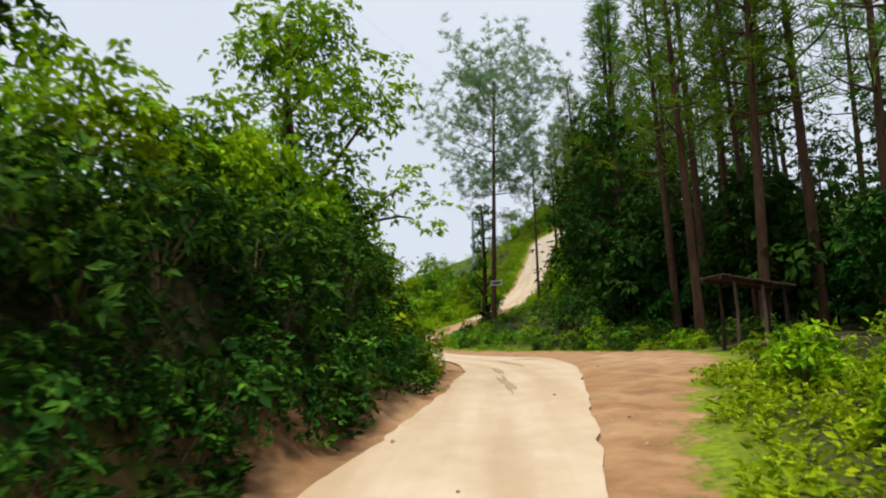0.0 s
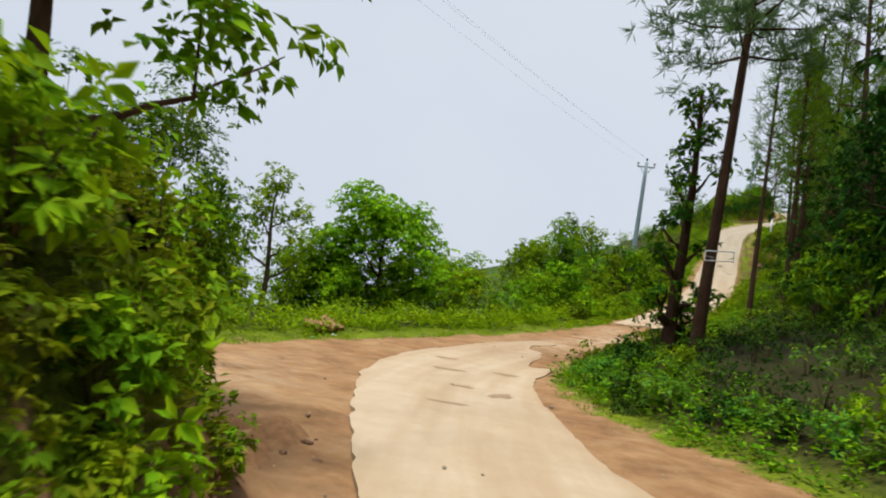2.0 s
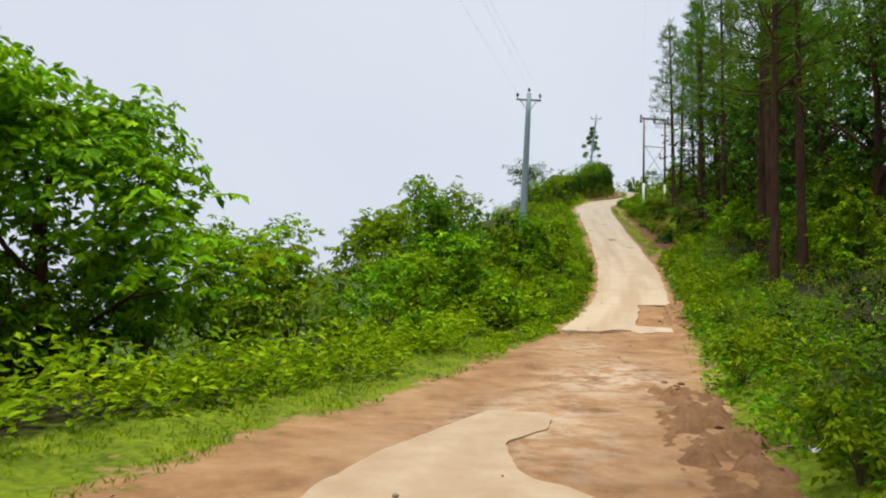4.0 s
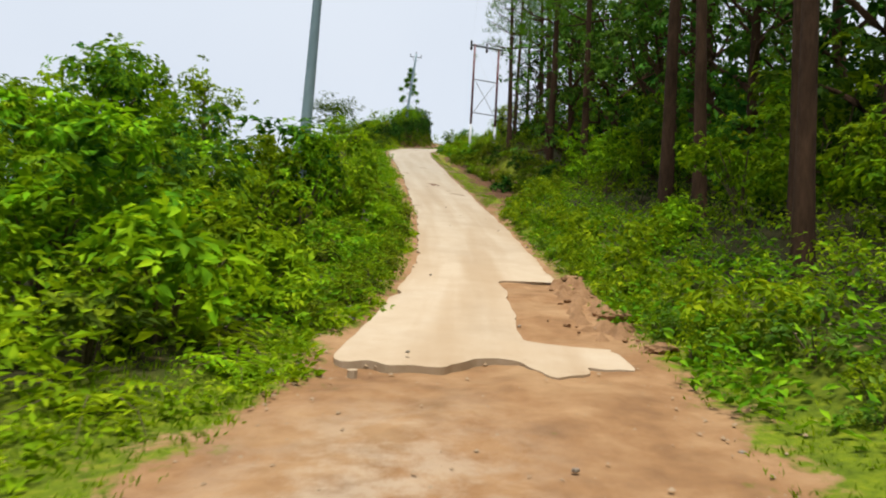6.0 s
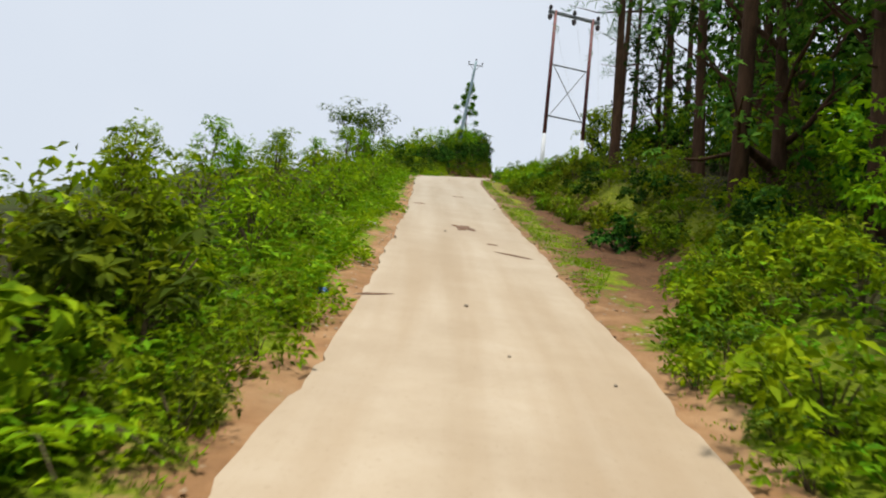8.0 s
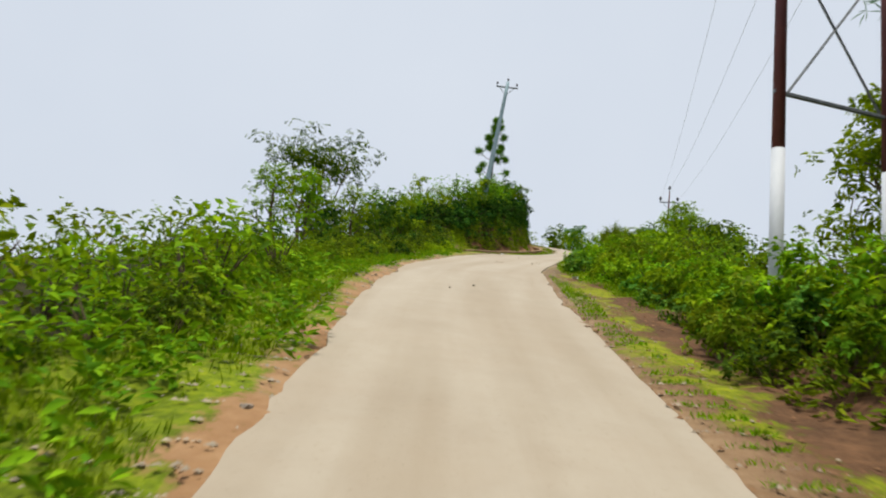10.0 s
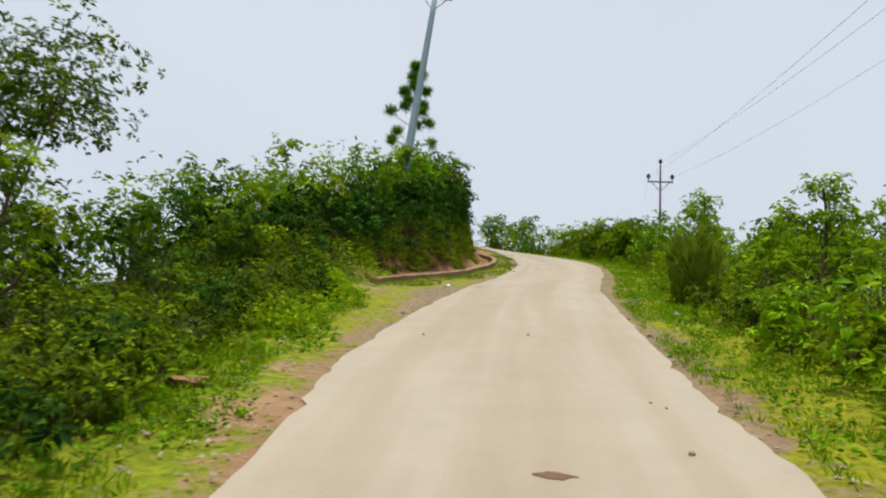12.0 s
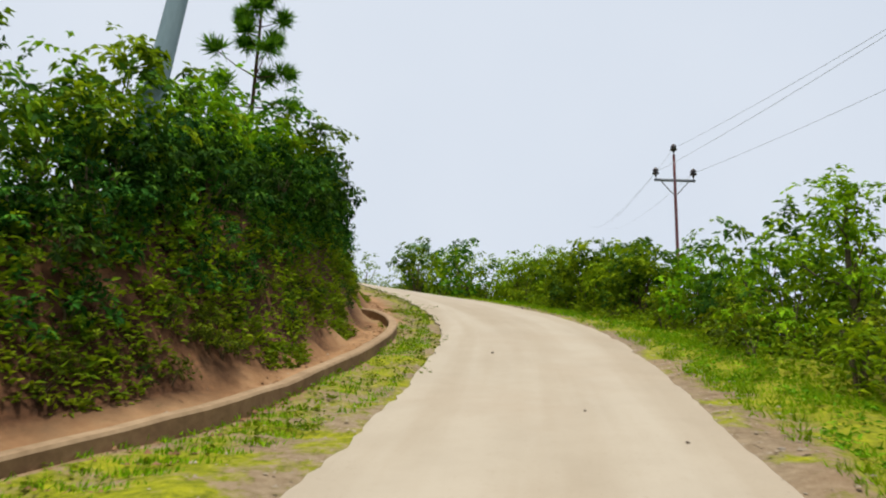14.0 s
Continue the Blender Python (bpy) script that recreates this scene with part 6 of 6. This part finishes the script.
# ---- lean-to at the forest edge ----
def lean_to():
    x, y, z = 7.4, 22.6, float(ground_at(7.4, 22.6)[0])
    ob = thing("lean_to", (x, y, z), "small weathered wooden lean-to with plank roof at the forest edge", "shelter", turn=heading(38) - 1.57)
    posts = [(-0.85, -0.45, 1.95), (-0.8, 0.45, 1.9), (0.0, -0.5, 1.85), (0.75, -0.4, 1.65), (0.7, 0.45, 1.6)]
    for k, (px, py, h) in enumerate(posts):
        Shape().tube([(px, py, -0.2), (px + 0.05, py, h * 0.5), (px + 0.02, py, h)], [0.06, 0.05, 0.045], 8).object("post", OLD_WOOD if k in (0, 2) else DARK_WOOD, ob)
    for k in range(7):
        px = -1.15 + 0.33 * k
        m = Matrix.Translation((px, 0.0, 2.0 - 0.17 * (px + 1.1))) @ Euler((0.02 * (k % 3 - 1), 0.17, 0.01 * (k % 2))).to_matrix().to_4x4()
        Shape().box(m, 0.31, 1.35 + 0.12 * (k % 3), 0.05, 0.01).object("roof_plank", DARK_WOOD, ob)
    for py in (-0.5, 0.5):
        Shape().tube([(-1.3, py, 1.97), (0, py, 1.76), (0.95, py, 1.58)], [0.055, 0.05, 0.045], 7).object("beam", DARK_WOOD, ob)
    Shape().box(Matrix.Translation((0.1, 0.35, 0.42)), 1.5, 0.3, 0.05, 0.01).object("bench_plank", DARK_WOOD, ob)


lean_to()
for k, (s, u, a, long, rad) in enumerate([(32.4, 9.2, 0.5, 2.6, 0.09), (32.0, 9.6, 0.7, 2.2, 0.07), (31.4, 10.0, 0.35, 2.4, 0.08), (30.8, 9.4, 0.6, 1.9, 0.06)]):
    x, y, z = place(s, u)
    c, n = math.cos(a), math.sin(a)
    ob = Shape().tube([(-c * long / 2, -n * long / 2, 0), (0, 0, 0.02), (c * long / 2, n * long / 2, 0.01)], [rad, rad * 1.05, rad * 0.9], 9).object("log", BARK_PALE if k % 2 else OLD_WOOD)
    ob.matrix_world = Matrix.Translation((x, y, z + rad * 0.75))
    tagged(ob, "cut log lying on the grass near the lean-to", "log", "logs by the lean-to")


# ---- stones, rubble, mounds ----
def stone(name, s, u, size, seed, mat, label, category="stone", group="", flat=0.6, detail=2, sink=0.85):
    x, y, z = place(s, u)
    shape = Shape().lump((0, 0, 0), (size, size * 0.85, size * flat), 0.45, detail, seed)
    ob = shape.object(name, mat)
    ob.matrix_world = Matrix.LocRotScale((x, y, z + size * flat * (1 - sink) * 0.8), Euler((0, 0, seed * 1.3)), None)
    return tagged(ob, label, category, group)


def rubble_heap(s, u, count, spread_, size, seed, mat, label, category):
    """A heap of broken pieces; each piece is a part."""
    r = rng(seed)
    x, y, z = place(s, u)
    ob = thing("rubble_heap", (x, y, z), label, category, turn=heading(s))
    for k in range(count):
        a, d = r.random() * 6.28, spread_ * r.random() ** 0.7
        px, py = d * math.cos(a) * 1.5, d * math.sin(a) * 0.8
        h = max(0.0, 0.26 * (1 - d / spread_)) + 0.03
        m = Matrix.LocRotScale((px, py, h), Euler(tuple(r.normal(size=3) * 0.5)), None)
        sz = size * (0.5 + r.random(3))
        Shape().box(m, sz[0] * 1.5, sz[1], sz[2] * 0.7, 0.15 * size).object("rubble_piece", mat, ob)
    Shape().lump((0, 0, 0.08), (spread_ * 1.25, spread_ * 0.65, 0.16), 0.3, 3, seed).object("rubble_core", mat, ob)
    return ob


rubble_heap(59.3, -5.75, 46, 0.62, 0.17, 5, BRICK_RUBBLE, "heap of broken orange-brown bricks on the grass", "rubble")
r_stone = rng(401)
for k in range(34):
    stone("mud_clod", 62.5 + 8 * r_stone.random(), 1.1 + 0.85 * r_stone.random(), 0.03 + 0.1 * r_stone.random() ** 2, 30 + k, WET_SOIL, "dark clod of churned wet mud beside the road", "mud clod", "churned mud", 0.5, 2)
for s, u, size, k in [(82.6, 1.75, 0.26, 4), (80.6, 1.9, 0.3, 5), (78.8, 2.0, 0.28, 6), (84.5, 1.85, 0.2, 7), (140.2, -3.1, 0.22, 8)]:
    stone("mud_mound", s, u, size, 60 + k, CLAY, "low mound of churned brown clay at the road's edge", "mud mound", "churned mud", 0.3, 3, 0.75)
for k in range(34):
    stone("mud_clod", 45.4 + 1.2 * r_stone.normal(), -1.75 + 0.4 * r_stone.normal(), 0.02 + 0.055 * r_stone.random() ** 2, 330 + k, MUD, "dark clod of churned wet mud on the dirt lay-by", "mud clod", "churned mud", 0.5, 2)
for s, u, size in [(44.8, -1.55, 0.17), (45.6, -2.0, 0.2), (46.6, -2.7, 0.15), (40.0, -1.05, 0.14), (23.5, -1.6, 0.18), (26.5, -1.4, 0.2), (21.5, -1.9, 0.16)]:
    stone("earth_clod", s, u, size, int(s * 3), WET_SOIL, "brown clod of fallen earth under the cut bank", "earth clod", "fallen earth", 0.5, 2)
r_clod = rng(402)
for k in range(26):
    stone("clay_clod", 78.2 + 6.5 * r_clod.random(), 1.55 + 0.3 * r_clod.normal(), 0.02 + 0.055 * r_clod.random() ** 2, 430 + k, CLAY, "orange-brown clod of clay broken from the slab's edge", "clay clod", "churned mud", 0.6, 2)
for k in range(70):
    s = 100 + 76 * r_stone.random()
    side = -1 if r_stone.random() < 0.4 else 1
    edge = abs(float(table(EDGES, s, 1 if side < 0 else 2)))
    stone("stone", s, side * (edge + 0.08 + 0.5 * r_stone.random() ** 2), 0.02 + 0.045 * r_stone.random() ** 2, 90 + k, STONE, "small grey-brown stone on the gravel shoulder", "stone", "stones along the shoulder", 0.6, 1)
for k in range(60):
    s = 20 + 80 * r_stone.random()
    side = -1 if r_stone.random() < 0.45 else 1
    edge = abs(float(table(EDGES, s, 1 if side < 0 else 2)))
    foot = abs(float(table(EDGES, s, 3 if side < 0 else 4)))
    stone("stone", s, side * (edge + 0.1 + (foot - edge) * r_stone.random()), 0.02 + 0.035 * r_stone.random() ** 2, 190 + k, STONE, "small brown stone on the dirt shoulder", "stone", "stones along the shoulder", 0.6, 1)
for k in range(40):
    s = 150 * r_stone.random() + 14
    l, r = float(table(EDGES, s, 1)), float(table(EDGES, s, 2))
    x, y, z = road_point(s, l + 0.2 + (r - l - 0.4) * r_stone.random())
    size = 0.012 + 0.02 * r_stone.random()
    ob = Shape().lump((0, 0, 0), (size, size, size * 0.7), 0.4, 1, k).object("pebble", STONE)
    ob.matrix_world = Matrix.Translation((x, y, z + size * 0.4))
    tagged(ob, "tiny dark pebble lying on the road", "pebble", "pebbles on the road")


def gravel(name, seed, strip, count, size, mat, label):
    """Loose grit in a strip beside the slab: small half-buried stones."""
    r = rng(seed)
    s0, s1, side, v0, v1 = strip
    s = s0 + (s1 - s0) * r.random(count)
    v = v0 + (v1 - v0) * r.random(count) ** 1.6
    u = side * (np.abs(table(EDGES, s, 1 if side < 0 else 2)) + v)
    i = np.interp(s, WAY, np.arange(len(WAY)))
    x, y = (np.interp(i, np.arange(len(LINE)), LINE[:, k]) + u * np.interp(i, np.arange(len(LINE)), ACROSS[:, k]) for k in (0, 1))
    z = ground_at(x, y)
    shape = np.array([(1, 0, 0), (0, 1, 0), (-1, 0, 0), (0, -1, 0), (0, 0, 0.7)], float)
    wide = size * (0.4 + 1.2 * r.random(count) ** 3)
    verts = shape[None] * (wide[:, None, None] * (0.6 + 0.8 * r.random((count, 5, 1))))
    a = r.random(count) * 6.28
    turn = np.stack([np.stack([np.cos(a), -np.sin(a), 0 * a], 1), np.stack([np.sin(a), np.cos(a), 0 * a], 1), np.stack([0 * a, 0 * a, 0 * a + 1], 1)], 1)
    verts = np.einsum("nij,nkj->nki", turn, verts) + np.stack([x, y, z - wide * 0.1], 1)[:, None]
    tris = np.array([(0, 1, 4), (1, 2, 4), (2, 3, 4), (3, 0, 4)])
    faces = (np.arange(count)[:, None, None] * 5 + tris[None]).reshape(-1, 3)
    tagged(foliage_object(name, [(verts.reshape(-1, 3), faces)], [mat]), label, "gravel", kind="stuff")


gravel("gravel", 501, (98, 178, 1, -0.1, 0.9), 7500, 0.02, GRIT, "loose grey-brown gravel beside the road")
gravel("gravel", 502, (98, 153, -1, -0.12, 1.0), 9000, 0.02, GRIT, "loose grey-brown gravel beside the road")
gravel("gravel", 503, (151, 178, -1, -0.05, 2.3), 2800, 0.017, GRIT, "loose gravel between the road and the kerb")
gravel("gravel", 507, (154, 178, -1, 1.2, 2.3), 2200, 0.03, WET_SOIL, "crumbs of tan earth behind the kerb")
gravel("gravel", 508, (99, 127, 1, 0.0, 2.4), 2600, 0.024, WET_SOIL, "crumbs of dark earth on the dirt shoulder")
gravel("gravel", 504, (20, 98, 1, -0.1, 2.0), 2600, 0.018, DRY_MUD, "crumbs of brown earth on the dirt shoulder")
gravel("gravel", 505, (20, 98, -1, -0.1, 1.6), 2200, 0.018, DRY_MUD, "crumbs of brown earth on the dirt shoulder")
gravel("gravel", 506, (60, 78, 1, -3.2, 0.3), 1600, 0.018, DRY_MUD, "crumbs of brown earth on the washed-out stretch")


def mud_ruts(s0, s1, u0, u1, seed, mat):
    """Churned wet mud: a rough strip that sinks into the ground at its rim."""
    rows, cols = int((s1 - s0) / 0.07), int((u1 - u0) / 0.07)
    verts, faces = [], []
    for j in range(rows + 1):
        for k in range(cols + 1):
            s, u = s0 + (s1 - s0) * j / rows, u0 + (u1 - u0) * k / cols
            rim = min(j, rows - j) / rows * 5 + 0.25 * wobble(s * 1.5, u, seed), min(k, cols - k) / cols * 3.5 + 0.5 * wobble(s * 1.2, u * 2, seed + 1)
            rise = float(smooth(np.array(min(1.0, *rim))))
            lumps = 0.07 * wobble(s * 2.1, u * 5.0, seed + 2) + 0.06 * wobble(s * 5.0, u * 6.0, seed + 3) + 0.03 * wobble(s * 13, u * 13, seed + 4)
            x, y, z = place(s, u)
            verts.append((x, y, z - 0.05 + rise * (0.075 + 2.3 * lumps)))
    for j in range(rows):
        for k in range(cols):
            a = j * (cols + 1) + k
            faces.append((a, a + 1, a + cols + 2, a + cols + 1))
    tagged(mesh_object("mud_ruts", verts, faces, mat, soft=True), "churned dark wet mud with ruts at the road's edge", "mud", kind="stuff")


mud_ruts(43.6, 47.6, -3.0, -1.15, 61, WET_SOIL)
mud_ruts(62.0, 70.5, 0.75, 2.1, 41, WET_SOIL)
mud_ruts(78.5, 85.0, 1.2, 2.05, 51, CLAY)
stone("boulder", 142.3, -4.1, 0.2, 7, STONE, "grey-brown boulder among the weeds", "boulder", "", 0.9, 3, 0.2)


def milestone(s, u):
    x, y, z = place(s, u)
    ob = thing("marker_stone", (x, y, z), "grey weathered concrete marker stone among the weeds", "marker stone", turn=heading(s) - 1.4)
    Shape().box(Matrix.Translation((0, 0, 0.1)), 0.42, 0.16, 0.9, 0.03).object("slab", MARKER, ob)
    Shape().box(Matrix.Translation((0, 0, -0.08)), 0.56, 0.28, 0.2, 0.03).object("footing", MARKER, ob)


milestone(92.8, -2.7)


def litter(s, u, size, mat, label, seed):
    """A crumpled wrapper: a creased thin sheet with a fold."""
    x, y, z = place(s, u)
    bm = bmesh.new()
    bmesh.ops.create_grid(bm, x_segments=5, y_segments=4, size=0.5)
    for v in bm.verts:
        v.co = Vector((v.co.x * size, v.co.y * size * 0.7, abs(noise.noise(v.co * 3 + Vector((seed, seed, 0)))) * size * 0.7))
    bmesh.ops.solidify(bm, geom=bm.faces[:], thickness=0.004)
    me = bpy.data.meshes.new("wrapper")
    bm.to_mesh(me)
    bm.free()
    me.materials.append(mat)
    ob = new("wrapper", me)
    ob.matrix_world = Matrix.LocRotScale((x, y, z + 0.015), Euler((0, 0, seed)), None)
    tagged(ob, label, "litter", "roadside litter")


for k, (s, u, size, mat, label) in enumerate([
        (99.8, -1.62, 0.22, LITTER_BLUE, "crumpled blue plastic wrapper on the dirt"), (108.0, -2.6, 0.24, LITTER_WHITE, "crumpled white sack among the weeds"),
        (132.8, 2.95, 0.15, LITTER_WHITE, "crumpled white wrapper on the dirt shoulder"), (133.4, 2.6, 0.12, LITTER_WHITE, "crumpled white wrapper on the dirt shoulder"),
        (57.6, -4.9, 0.12, LITTER_GREEN, "crumpled green wrapper on the verge"), (58.8, -5.0, 0.14, LITTER_WHITE, "crumpled white wrapper on the verge"),
        (106.2, -1.5, 0.15, LITTER_WHITE, "crumpled pale wrapper on the dirt"), (153.3, -2.2, 0.2, LITTER_WHITE, "crumpled white paper on the mossy gravel"),
        (65.0, 2.3, 0.16, LITTER_WHITE, "crumpled white wrapper on the grass edge"), (147.5, 2.9, 0.18, LITTER_WHITE, "crumpled pale wrapper on the grass")]):
    litter(s, u, size, mat, label, k + 1)
